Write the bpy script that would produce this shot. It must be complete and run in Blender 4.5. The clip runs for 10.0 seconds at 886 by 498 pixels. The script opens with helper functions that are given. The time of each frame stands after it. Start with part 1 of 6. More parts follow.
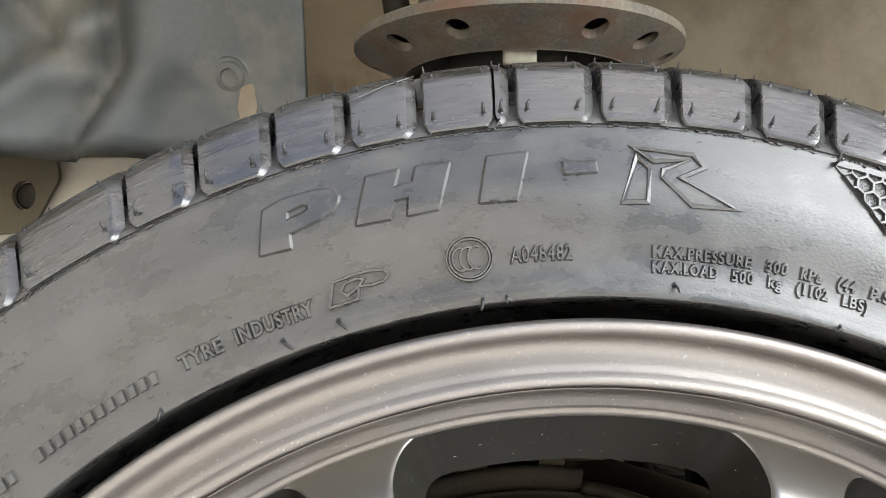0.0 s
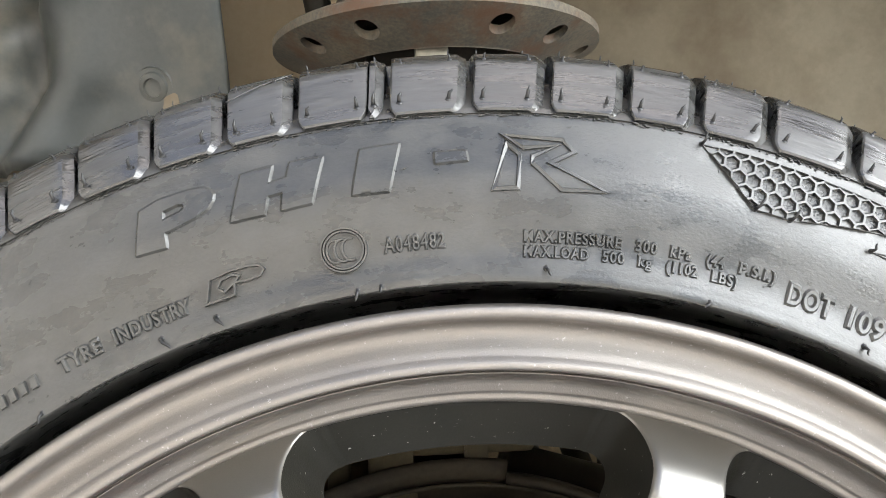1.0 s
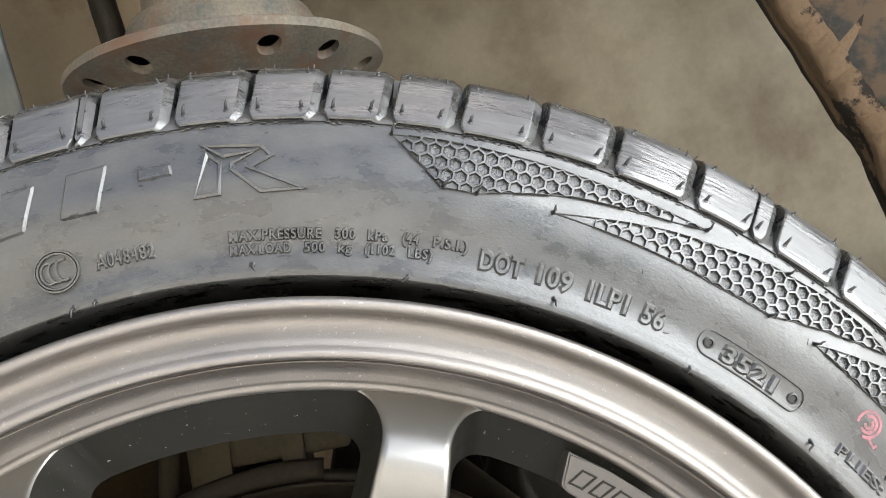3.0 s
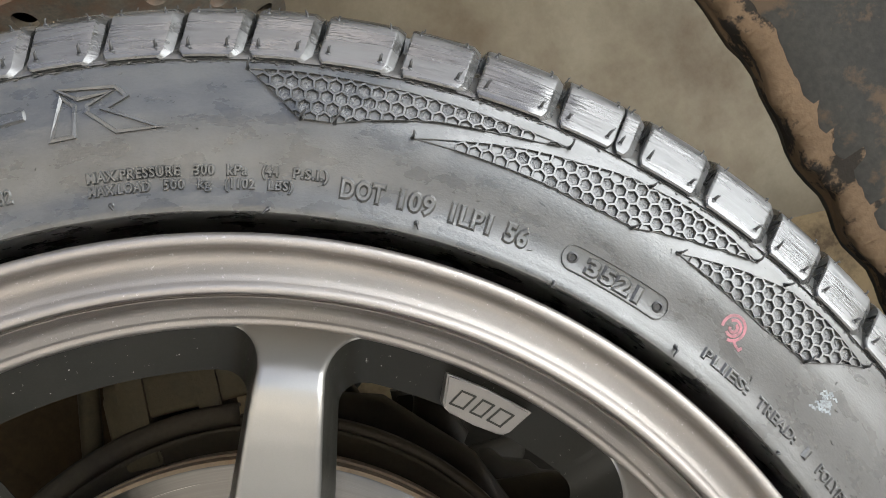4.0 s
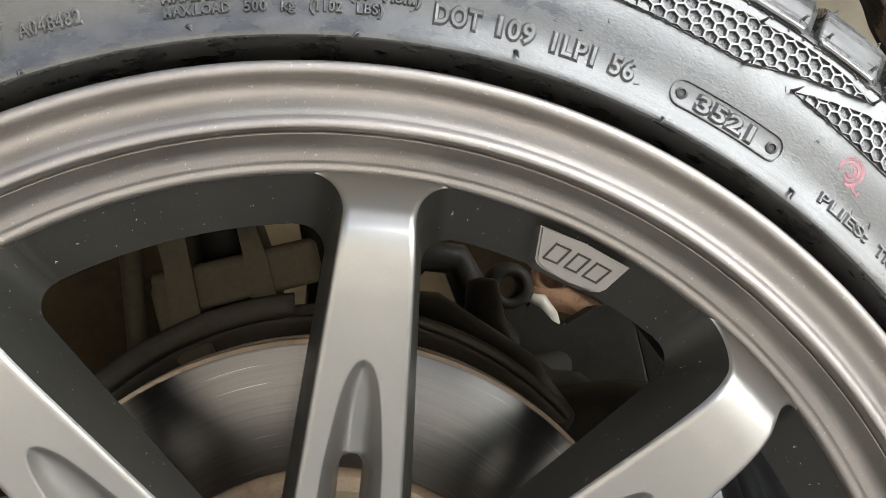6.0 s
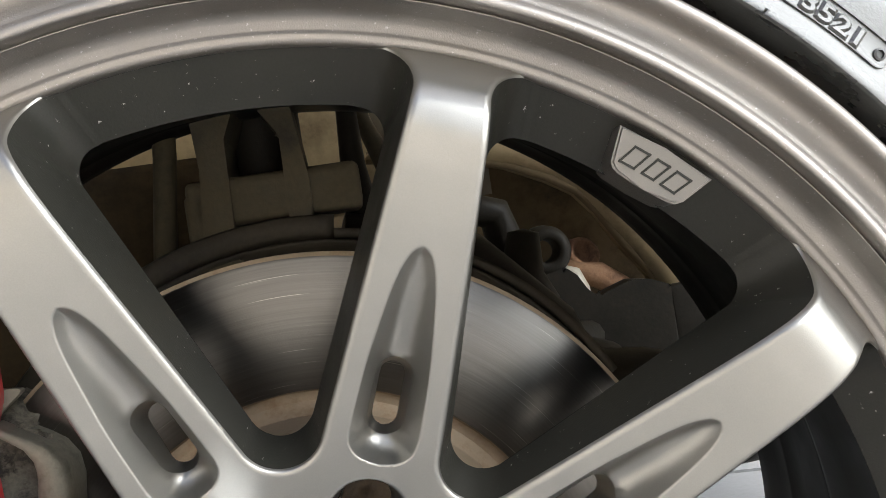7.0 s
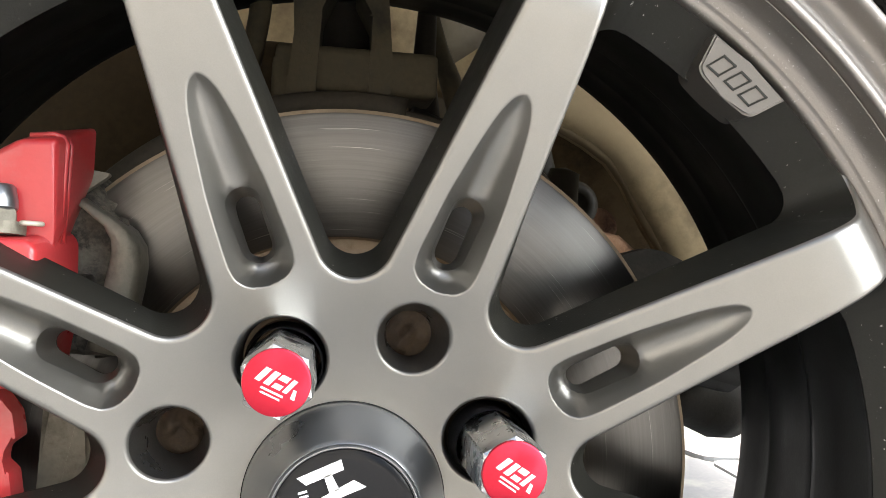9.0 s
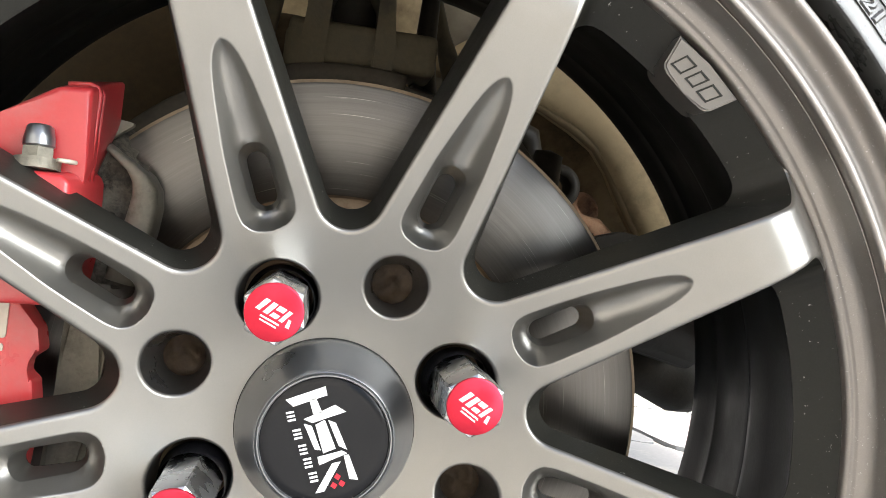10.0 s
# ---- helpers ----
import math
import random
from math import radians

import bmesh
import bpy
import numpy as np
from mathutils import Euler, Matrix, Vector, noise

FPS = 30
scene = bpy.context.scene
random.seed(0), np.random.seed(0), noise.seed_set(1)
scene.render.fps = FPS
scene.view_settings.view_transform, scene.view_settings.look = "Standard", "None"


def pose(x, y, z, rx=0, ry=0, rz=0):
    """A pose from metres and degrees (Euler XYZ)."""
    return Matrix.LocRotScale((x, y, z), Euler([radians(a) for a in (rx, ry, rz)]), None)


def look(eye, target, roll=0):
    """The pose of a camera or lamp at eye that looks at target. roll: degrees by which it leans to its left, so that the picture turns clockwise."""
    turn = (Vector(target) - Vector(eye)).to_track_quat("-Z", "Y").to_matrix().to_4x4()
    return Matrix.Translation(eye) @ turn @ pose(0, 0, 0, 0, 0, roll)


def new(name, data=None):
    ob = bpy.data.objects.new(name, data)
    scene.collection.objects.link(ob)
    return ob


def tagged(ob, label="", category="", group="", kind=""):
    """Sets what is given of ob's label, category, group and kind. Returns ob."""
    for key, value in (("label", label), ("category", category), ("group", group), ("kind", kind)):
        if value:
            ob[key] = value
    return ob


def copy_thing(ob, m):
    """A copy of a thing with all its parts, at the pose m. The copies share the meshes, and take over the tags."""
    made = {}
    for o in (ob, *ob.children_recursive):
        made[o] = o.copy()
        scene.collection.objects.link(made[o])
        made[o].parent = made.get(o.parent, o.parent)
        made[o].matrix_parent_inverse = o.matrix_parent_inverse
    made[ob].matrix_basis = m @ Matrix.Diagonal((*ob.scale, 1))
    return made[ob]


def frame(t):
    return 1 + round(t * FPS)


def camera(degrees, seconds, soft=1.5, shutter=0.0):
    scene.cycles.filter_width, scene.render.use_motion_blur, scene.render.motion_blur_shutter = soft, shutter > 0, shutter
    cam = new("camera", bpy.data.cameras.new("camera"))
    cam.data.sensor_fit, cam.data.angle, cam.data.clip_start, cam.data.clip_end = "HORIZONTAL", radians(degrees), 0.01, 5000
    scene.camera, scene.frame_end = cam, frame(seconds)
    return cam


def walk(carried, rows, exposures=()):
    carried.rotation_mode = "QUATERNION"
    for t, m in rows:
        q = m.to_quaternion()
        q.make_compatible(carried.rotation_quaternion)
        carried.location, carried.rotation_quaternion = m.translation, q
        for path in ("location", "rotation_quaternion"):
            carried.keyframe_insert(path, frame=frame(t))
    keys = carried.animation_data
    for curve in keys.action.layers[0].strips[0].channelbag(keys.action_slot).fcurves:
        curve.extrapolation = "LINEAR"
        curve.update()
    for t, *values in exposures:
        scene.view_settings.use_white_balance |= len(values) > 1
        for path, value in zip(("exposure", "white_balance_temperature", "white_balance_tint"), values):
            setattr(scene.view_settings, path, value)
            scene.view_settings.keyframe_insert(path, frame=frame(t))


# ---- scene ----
cam = camera(54.32, 10.0, soft=0.7)
walk(cam, [
    (0, pose(-0.04497, -0.22900, 0.52353, 91.547, 0.000, -1.039)),
    (0.5, pose(-0.03035, -0.23094, 0.52137, 91.753, 1.080, -1.337)),
    (1, pose(-0.01456, -0.23301, 0.51819, 92.041, 2.410, -1.733)),
    (1.5, pose(0.00148, -0.23593, 0.51604, 92.334, 3.954, -2.463)),
    (2, pose(0.01658, -0.24225, 0.51397, 92.872, 5.794, -3.049)),
    (2.5, pose(0.03400, -0.24756, 0.50829, 93.336, 7.728, -3.636)),
    (3, pose(0.05043, -0.25448, 0.50162, 93.166, 9.821, -5.138)),
    (3.2, pose(0.05698, -0.25695, 0.49884, 92.704, 10.616, -5.616)),
    (4.3, pose(0.08670, -0.26071, 0.47980, 89.831, 13.858, -6.054)),
    (4.5, pose(0.08653, -0.26042, 0.47780, 89.557, 14.194, -5.999)),
    (5, pose(0.07579, -0.25695, 0.47106, 88.798, 14.565, -6.101)),
    (5.5, pose(0.06371, -0.25068, 0.46528, 88.919, 14.239, -6.334)),
    (6, pose(0.04795, -0.23814, 0.45179, 88.734, 13.209, -6.375)),
    (6.2, pose(0.04323, -0.23335, 0.44568, 88.846, 12.629, -6.198)),
    (7.3, pose(0.02063, -0.21486, 0.41082, 90.387, 7.102, -5.860)),
    (7.5, pose(0.01555, -0.21440, 0.40490, 90.761, 6.025, -5.971)),
    (8, pose(0.00182, -0.21535, 0.39229, 91.410, 2.519, -6.256)),
    (8.5, pose(-0.00634, -0.22290, 0.38461, 91.107, -0.323, -6.602)),
    (9, pose(-0.00797, -0.23745, 0.37263, 90.458, -3.224, -7.257)),
    (9.5, pose(-0.00891, -0.25603, 0.36757, 89.982, -5.329, -7.382)),
    (10, pose(-0.00769, -0.27408, 0.36524, 89.308, -7.151, -7.589)),
], [
    (0.0, 1.97, 6670, 7), (1.0, 2.02, 6670, 7), (2.5, 2.06, 6670, 7), (3.2, 2.06, 6670, 7), (4.5, 1.80, 6670, 7), (5.0, 1.90, 6670, 7),
    (6.0, 2.02, 6670, 7), (7.5, 1.94, 6670, 7), (10.0, 1.95, 6670, 7)])

K, Z0 = 0.943, 0.291      # one unit of the wheel plan in metres; height of the wheel's axis

# ---- light ----
world = bpy.data.worlds.new("world")
scene.world = world
world.use_nodes = True
_bg = world.node_tree.nodes["Background"]
_sky = world.node_tree.nodes.new("ShaderNodeTexSky")
_sky.sky_type = "NISHITA"
_sky.sun_disc = False
_sky.air_density, _sky.dust_density, _sky.ozone_density = 0.8, 6.0, 0.4      # a hazy, pale sky
_sky.sun_elevation, _sky.sun_rotation = radians(60), radians(27)
world.node_tree.links.new(_sky.outputs[0], _bg.inputs[0])
_bg.inputs[1].default_value = 0.15


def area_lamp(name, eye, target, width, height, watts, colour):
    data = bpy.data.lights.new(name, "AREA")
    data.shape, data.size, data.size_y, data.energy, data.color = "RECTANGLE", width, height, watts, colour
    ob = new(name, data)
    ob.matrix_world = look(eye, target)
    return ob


sun_data = bpy.data.lights.new("sun", "SUN")
sun_data.energy, sun_data.angle, sun_data.color = 2.4, radians(0.6), (1.0, 0.95, 0.88)
sun = new("sun", sun_data)
sun.matrix_world = look((1.2, 2.4, 4.6), (0, 0, 0))
# added fill lamp, stands in for bright sky to the right; no doorway here
area_lamp("added_sky_fill", (2.6, -1.25, 1.75), (0.0, 0.0, 0.40), 4.2, 2.7, 105, (0.96, 0.98, 1.0))

# ---- materials ----
def material(name, base, second, rough=0.5, metal=0.0, scale=40.0, fine=400.0, bump=0.0, fine_bump=0.0,
             spread=0.5, rough_spread=0.1, coat=0.0, grime=None, grime_scale=9.0, grime_low=0.52, grime_high=0.7,
             stretch=(1, 1, 1), specular=0.5, by_piece=0.0, round_axle=None):
    """A surface with grain at two scales, an uneven gloss, relief, and a third colour in patches: grime, specks or
    sparkle.
    """
    m = bpy.data.materials.new(name)
    m.use_nodes = True
    nt, n = m.node_tree, m.node_tree.nodes
    b = n["Principled BSDF"]
    link = nt.links.new
    co = n.new("ShaderNodeTexCoord")
    mp = n.new("ShaderNodeMapping")
    mp.inputs["Scale"].default_value = stretch
    place = co.outputs["Object"]
    if round_axle:                                # grain laid along the turn of the wheel
        sep = n.new("ShaderNodeSeparateXYZ")
        link(place, sep.inputs[0])
        up = n.new("ShaderNodeMath")
        up.operation, up.inputs[1].default_value = "SUBTRACT", Z0
        link(sep.outputs[2], up.inputs[0])
        turn_ = n.new("ShaderNodeMath")
        turn_.operation = "ARCTAN2"
        link(up.outputs[0], turn_.inputs[0])
        link(sep.outputs[0], turn_.inputs[1])
        along = n.new("ShaderNodeMath")
        along.operation, along.inputs[1].default_value = "MULTIPLY", 0.27 * round_axle
        link(turn_.outputs[0], along.inputs[0])
        flat = n.new("ShaderNodeCombineXYZ")
        link(sep.outputs[0], flat.inputs[0])
        link(up.outputs[0], flat.inputs[1])
        far = n.new("ShaderNodeVectorMath")
        far.operation = "LENGTH"
        link(flat.outputs[0], far.inputs[0])
        polar = n.new("ShaderNodeCombineXYZ")
        link(along.outputs[0], polar.inputs[0])
        link(far.outputs["Value"], polar.inputs[1])
        link(sep.outputs[1], polar.inputs[2])
        place = polar.outputs[0]
    link(place, mp.inputs[0])

    def tex(s, detail, rough_=0.6):
        t = n.new("ShaderNodeTexNoise")
        t.inputs["Scale"].default_value, t.inputs["Detail"].default_value = s, detail
        t.inputs["Roughness"].default_value = rough_
        link(mp.outputs[0], t.inputs["Vector"])
        return t

    coarse, grain = tex(scale, 5), tex(fine, 3)
    mix = n.new("ShaderNodeMix")
    mix.data_type = "RGBA"
    ramp = n.new("ShaderNodeMapRange")
    ramp.inputs[1].default_value, ramp.inputs[2].default_value = 0.5 - spread / 2, 0.5 + spread / 2
    add = n.new("ShaderNodeMath")
    add.operation = "MULTIPLY_ADD"
    add.inputs[1].default_value, add.inputs[2].default_value = 0.4, 0.0
    link(grain.outputs[0], add.inputs[0])
    blend = n.new("ShaderNodeMath")
    blend.operation = "MULTIPLY_ADD"
    blend.inputs[1].default_value = 0.6
    link(coarse.outputs[0], blend.inputs[0])
    link(add.outputs[0], blend.inputs[2])
    link(blend.outputs[0], ramp.inputs[0])
    link(ramp.outputs[0], mix.inputs["Factor"])
    mix.inputs["A"].default_value, mix.inputs["B"].default_value = (*base, 1), (*second, 1)
    colour = mix.outputs["Result"]
    if grime:
        g = tex(grime_scale, 7, 0.68)
        gr = n.new("ShaderNodeMapRange")
        gr.inputs[1].default_value, gr.inputs[2].default_value = grime_low, grime_high
        link(g.outputs[0], gr.inputs[0])
        mg = n.new("ShaderNodeMix")
        mg.data_type = "RGBA"
        link(gr.outputs[0], mg.inputs["Factor"])
        link(colour, mg.inputs["A"])
        mg.inputs["B"].default_value = (*grime, 1)
        colour = mg.outputs["Result"]
    if by_piece:
        info = n.new("ShaderNodeObjectInfo")
        hv = n.new("ShaderNodeHueSaturation")
        vr = n.new("ShaderNodeMapRange")
        vr.inputs[3].default_value, vr.inputs[4].default_value = 1 - by_piece, 1 + by_piece
        link(info.outputs["Random"], vr.inputs[0])
        link(vr.outputs[0], hv.inputs["Value"])
        link(colour, hv.inputs["Color"])
        colour = hv.outputs[0]
    link(colour, b.inputs["Base Color"])
    rr = n.new("ShaderNodeMapRange")
    rr.inputs[1].default_value, rr.inputs[2].default_value = 0.3, 0.7
    rr.inputs[3].default_value, rr.inputs[4].default_value = max(0.02, rough - rough_spread), min(1, rough + rough_spread)
    link(coarse.outputs[0], rr.inputs[0])
    link(rr.outputs[0], b.inputs["Roughness"])
    b.inputs["Metallic"].default_value = metal
    b.inputs["Specular IOR Level"].default_value = specular
    b.inputs["Coat Weight"].default_value = coat
    b.inputs["Coat Roughness"].default_value = 0.15
    last = None
    for t, strength, dist in ((coarse, bump, 0.001), (grain, fine_bump, 0.0003)):
        if strength:
            bp = n.new("ShaderNodeBump")
            bp.inputs["Strength"].default_value, bp.inputs["Distance"].default_value = strength, dist
            link(t.outputs[0], bp.inputs["Height"])
            if last:
                link(last.outputs[0], bp.inputs["Normal"])
            last = bp
    if last:
        link(last.outputs[0], b.inputs["Normal"])
    return m


RUBBER = material("tyre_rubber", (0.027, 0.0268, 0.025), (0.047, 0.0465, 0.043), 0.31, scale=120, fine=1500, bump=0.06, fine_bump=0.24, spread=0.22,
                  rough_spread=0.12, grime=(0.064, 0.063, 0.059), grime_scale=40, grime_low=0.50, grime_high=0.80, specular=0.75, round_axle=0.5)
TREAD = material("tread_rubber", (0.018, 0.018, 0.017), (0.052, 0.052, 0.050), 0.28, scale=120, fine=700, bump=0.12, fine_bump=0.42, spread=0.22,
                 rough_spread=0.20, specular=0.9, by_piece=0.10, round_axle=0.16)
HAIR = material("dark_rubber", (0.010, 0.010, 0.010), (0.018, 0.018, 0.018), 0.4, scale=200, fine=900)
HEXES = material("pitted_rubber", (0.022, 0.022, 0.022), (0.045, 0.045, 0.044), 0.27, scale=420, fine=1500, bump=0.9, fine_bump=0.5, spread=0.3, specular=0.8, rough_spread=0.12)
# pale flecks here put the sparkle of the metal flake into the colour
RIM = material("rim_paint", (0.225, 0.205, 0.188), (0.29, 0.268, 0.246), 0.49, metal=0.88, scale=30, fine=2000, fine_bump=0.34, rough_spread=0.05,
               grime=(0.50, 0.48, 0.46), grime_scale=800, grime_low=0.62, grime_high=0.70)
FACE = material("spoke_paint", (0.226, 0.218, 0.201), (0.276, 0.265, 0.244), 0.37, metal=0.9, scale=30, fine=2600, fine_bump=0.09, rough_spread=0.05)
# darker copy of the face paint; shade inside the bores is in its colour
BORE = material("shaded_bore", (0.10, 0.096, 0.09), (0.14, 0.135, 0.126), 0.34, metal=0.85, scale=30, fine=2000, fine_bump=0.2)
POCKET = material("dark_pocket", (0.014, 0.0138, 0.0115), (0.021, 0.020, 0.0165), 0.36, metal=0.05, specular=0.16, scale=40, fine=1300, fine_bump=0.2, rough_spread=0.08,
                  grime=(0.30, 0.29, 0.27), grime_scale=420, grime_low=0.665, grime_high=0.685)
RED = material("red_anodised", (0.52, 0.02, 0.035), (0.58, 0.03, 0.05), 0.3, metal=0.35, scale=60, fine=900, fine_bump=0.1)
CHROME = material("dark_chrome", (0.45, 0.45, 0.45), (0.6, 0.6, 0.6), 0.28, metal=1.0, scale=120, fine=900, fine_bump=0.1)
BLACK = material("black_gloss", (0.006, 0.006, 0.007), (0.010, 0.010, 0.011), 0.16, specular=0.22, scale=80, fine=900, fine_bump=0.08,
                 grime=(0.10, 0.10, 0.098), grime_scale=300, grime_low=0.7, grime_high=0.74)
CAPRING = material("cap_metal", (0.25, 0.255, 0.26), (0.28, 0.285, 0.29), 0.36, metal=0.9, scale=40, fine=2600, fine_bump=0.05)
WHITE = material("white_print", (0.8, 0.8, 0.78), (0.72, 0.72, 0.7), 0.4, scale=300, fine=2000)


def brushed_round(m):
    """Turned finish: the gloss is drawn out round the middle of the part."""
    n = m.node_tree.nodes
    t = n.new("ShaderNodeTangent")
    t.direction_type, t.axis = "RADIAL", "Y"
    b = n["Principled BSDF"]
    b.inputs["Anisotropic"].default_value = 0.75
    m.node_tree.links.new(t.outputs[0], b.inputs["Tangent"])
    return m


ANODISED = brushed_round(material("red_turned_anodised", (0.50, 0.015, 0.035), (0.56, 0.025, 0.05), 0.34, metal=0.75, scale=60, fine=900, fine_bump=0.08))

# ---- building blocks ----
def P(r, phi, y):
    """A point of the wheel plan (radius, degrees, depth behind the rim's lip) in metres."""
    a = radians(phi)
    return (K * r * math.cos(a), K * y, Z0 + K * r * math.sin(a))


def Q(x, y, z):
    """A point in wheel units from the wheel's centre, in metres."""
    return (K * x, K * y, Z0 + K * z)


def link_mesh(name, me, mat, parent, label=""):
    ob = new(name, me)
    if mat:
        me.materials.append(mat)
    if parent:
        ob.parent = parent
    if label:
        ob["label"] = label
    return ob


def raw(name, verts, faces, mat, parent=None, label="", smooth=True, fix=True, sharp=None):
    me = bpy.data.meshes.new(name)
    me.from_pydata([tuple(v) for v in verts], [], [tuple(f) for f in faces])
    if fix:
        bm = bmesh.new()
        bm.from_mesh(me)
        bmesh.ops.remove_doubles(bm, verts=bm.verts, dist=1e-6)
        bmesh.ops.delete(bm, geom=[v for v in bm.verts if not v.link_faces], context="VERTS")
        bmesh.ops.recalc_face_normals(bm, faces=bm.faces)
        bm.to_mesh(me)
        bm.free()
    if smooth:
        me.polygons.foreach_set("use_smooth", [True] * len(me.polygons))
        if sharp:
            me.set_sharp_from_angle(angle=radians(sharp))
    return link_mesh(name, me, mat, parent, label)


def part(name, bm, mat, parent=None, label="", sharp=None, flat=False):
    bmesh.ops.recalc_face_normals(bm, faces=bm.faces)
    me = bpy.data.meshes.new(name)
    bm.to_mesh(me)
    bm.free()
    if not flat:
        me.polygons.foreach_set("use_smooth", [True] * len(me.polygons))
        if sharp:
            me.set_sharp_from_angle(angle=radians(sharp))
    return link_mesh(name, me, mat, parent, label)


def thing(name, label, category, place=(0, 0, 0), group="", kind=""):
    ob = new(name)
    ob.location = place
    bpy.context.view_layer.update()
    return tagged(ob, label, category, group, kind)


def revolve(profile, seg=240, closed=False):
    """Vertices and faces of a profile of (radius, depth) turned about the wheel's axis."""
    verts, faces = [], []
    for r, y in profile:
        verts += [P(r, 360 * i / seg, y) for i in range(seg)]
    n = len(profile)
    for a in range(n if closed else n - 1):
        b = (a + 1) % n
        for i in range(seg):
            j = (i + 1) % seg
            faces.append((a * seg + i, a * seg + j, b * seg + j, b * seg + i))
    return verts, faces


def smooth_curve(xs, ys, x):
    """A smooth curve through knots, without overshoot."""
    xs, ys, x = np.asarray(xs, float), np.asarray(ys, float), np.asarray(x, float)
    h, d = np.diff(xs), np.diff(ys) / np.diff(xs)
    m = np.empty_like(ys)
    m[0], m[-1] = d[0], d[-1]
    for i in range(1, len(ys) - 1):
        m[i] = 0 if d[i - 1] * d[i] <= 0 else 2 * d[i - 1] * d[i] / (d[i - 1] + d[i])
    i = np.clip(np.searchsorted(xs, x) - 1, 0, len(h) - 1)
    t = np.clip((x - xs[i]) / h[i], 0, 1)
    return ((2 * t**3 - 3 * t**2 + 1) * ys[i] + (t**3 - 2 * t**2 + t) * h[i] * m[i]
            + (-2 * t**3 + 3 * t**2) * ys[i + 1] + (t**3 - t**2) * h[i] * m[i + 1])


def fillet(points, radii, steps=7):
    """A closed polygon with its corners rounded."""
    out, n = [], len(points)
    for i, rad in enumerate(radii):
        p, a, b = (Vector(points[j % n]) for j in (i, i - 1, i + 1))
        if not rad:
            out.append(tuple(p))
            continue
        u, v = (a - p).normalized(), (b - p).normalized()
        half = u.angle(v) / 2
        d = rad / math.tan(half)
        c = p + (u + v).normalized() * (rad / math.sin(half))
        s, e = p + u * d - c, p + v * d - c
        turn = s.angle_signed(e)
        for k in range(steps + 1):
            w = s.copy()
            w.rotate(Matrix.Rotation(-turn * k / steps, 2))
            out.append(tuple(c + w))
    return out


def resample(loop, step):
    """A closed polygon with points at about even steps."""
    out = []
    for a, b in zip(loop, loop[1:] + loop[:1]):
        n = max(1, round(math.dist(a, b) / step))
        out += [(a[0] + (b[0] - a[0]) * k / n, a[1] + (b[1] - a[1]) * k / n) for k in range(n)]
    return out


def prism(bm, outline, front, back):
    """A closed solid from a polygon of any points; front and back give the place of each outline point."""
    a, b = [bm.verts.new(front(p)) for p in outline], [bm.verts.new(back(p)) for p in outline]
    bm.faces.new(a)
    bm.faces.new(b[::-1])
    n = len(outline)
    for i in range(n):
        bm.faces.new((a[i], b[i], b[(i + 1) % n], a[(i + 1) % n]))


def box(bm, centre, size, turn=None, bevel=0.0, steps=2):
    m = Matrix.Translation(centre) @ (turn or Matrix()) @ Matrix.Diagonal((*size, 1))
    made = bmesh.ops.create_cube(bm, size=1, matrix=m)["verts"]
    if bevel:
        edges = list({e for v in made for e in v.link_edges})
        bmesh.ops.bevel(bm, geom=edges, offset=bevel, segments=steps, affect="EDGES", profile=0.6)


def tube(bm, path, radii, seg=10, caps=True):
    """A tube through points, with a radius at each."""
    path = [Vector(p) for p in path]
    rings, ref = [], None
    for i, p in enumerate(path):
        d = (path[min(i + 1, len(path) - 1)] - path[max(i - 1, 0)]).normalized()
        if ref is None:
            ref = d.orthogonal().normalized()
        ref = (ref - d * ref.dot(d)).normalized()
        side = d.cross(ref)
        r = radii[i] if hasattr(radii, "__len__") else radii
        rings.append([bm.verts.new(p + (ref * math.cos(2 * math.pi * k / seg) + side * math.sin(2 * math.pi * k / seg)) * r) for k in range(seg)])
    for a, b in zip(rings, rings[1:]):
        for k in range(seg):
            bm.faces.new((a[k], a[(k + 1) % seg], b[(k + 1) % seg], b[k]))
    if caps:
        bm.faces.new(rings[0][::-1])
        bm.faces.new(rings[-1])


def lathe(bm, centre, axis, profile, seg=48, close=True):
    """Profile of (radius, way along the axis) turned about an axis; radius 0 closes to a point."""
    axis = Vector(axis).normalized()
    u = axis.orthogonal().normalized()
    v = axis.cross(u)
    rings = []
    for r, h in profile:
        c = Vector(centre) + axis * h
        if r < 1e-6:
            rings.append([bm.verts.new(c)])
        else:
            rings.append([bm.verts.new(c + (u * math.cos(2 * math.pi * k / seg) + v * math.sin(2 * math.pi * k / seg)) * r) for k in range(seg)])
    for a, b in zip(rings, rings[1:]):
        for k in range(seg):
            j = (k + 1) % seg
            if len(a) == 1 and len(b) > 1:
                bm.faces.new((a[0], b[j], b[k]))
            elif len(b) == 1 and len(a) > 1:
                bm.faces.new((a[k], a[j], b[0]))
            elif len(a) > 1:
                bm.faces.new((a[k], a[j], b[j], b[k]))

# ---- wheel ----
SPOKE = 70.83             # direction of one of the nine spokes
wheel = thing("alloy_wheel", "satin gunmetal nine-spoke alloy wheel with slotted spokes, mounted on the car", "wheel", (0, 0, Z0))


def adopt(ob, parent):
    ob.parent = parent
    ob.matrix_parent_inverse = parent.matrix_basis.inverted()
    return ob


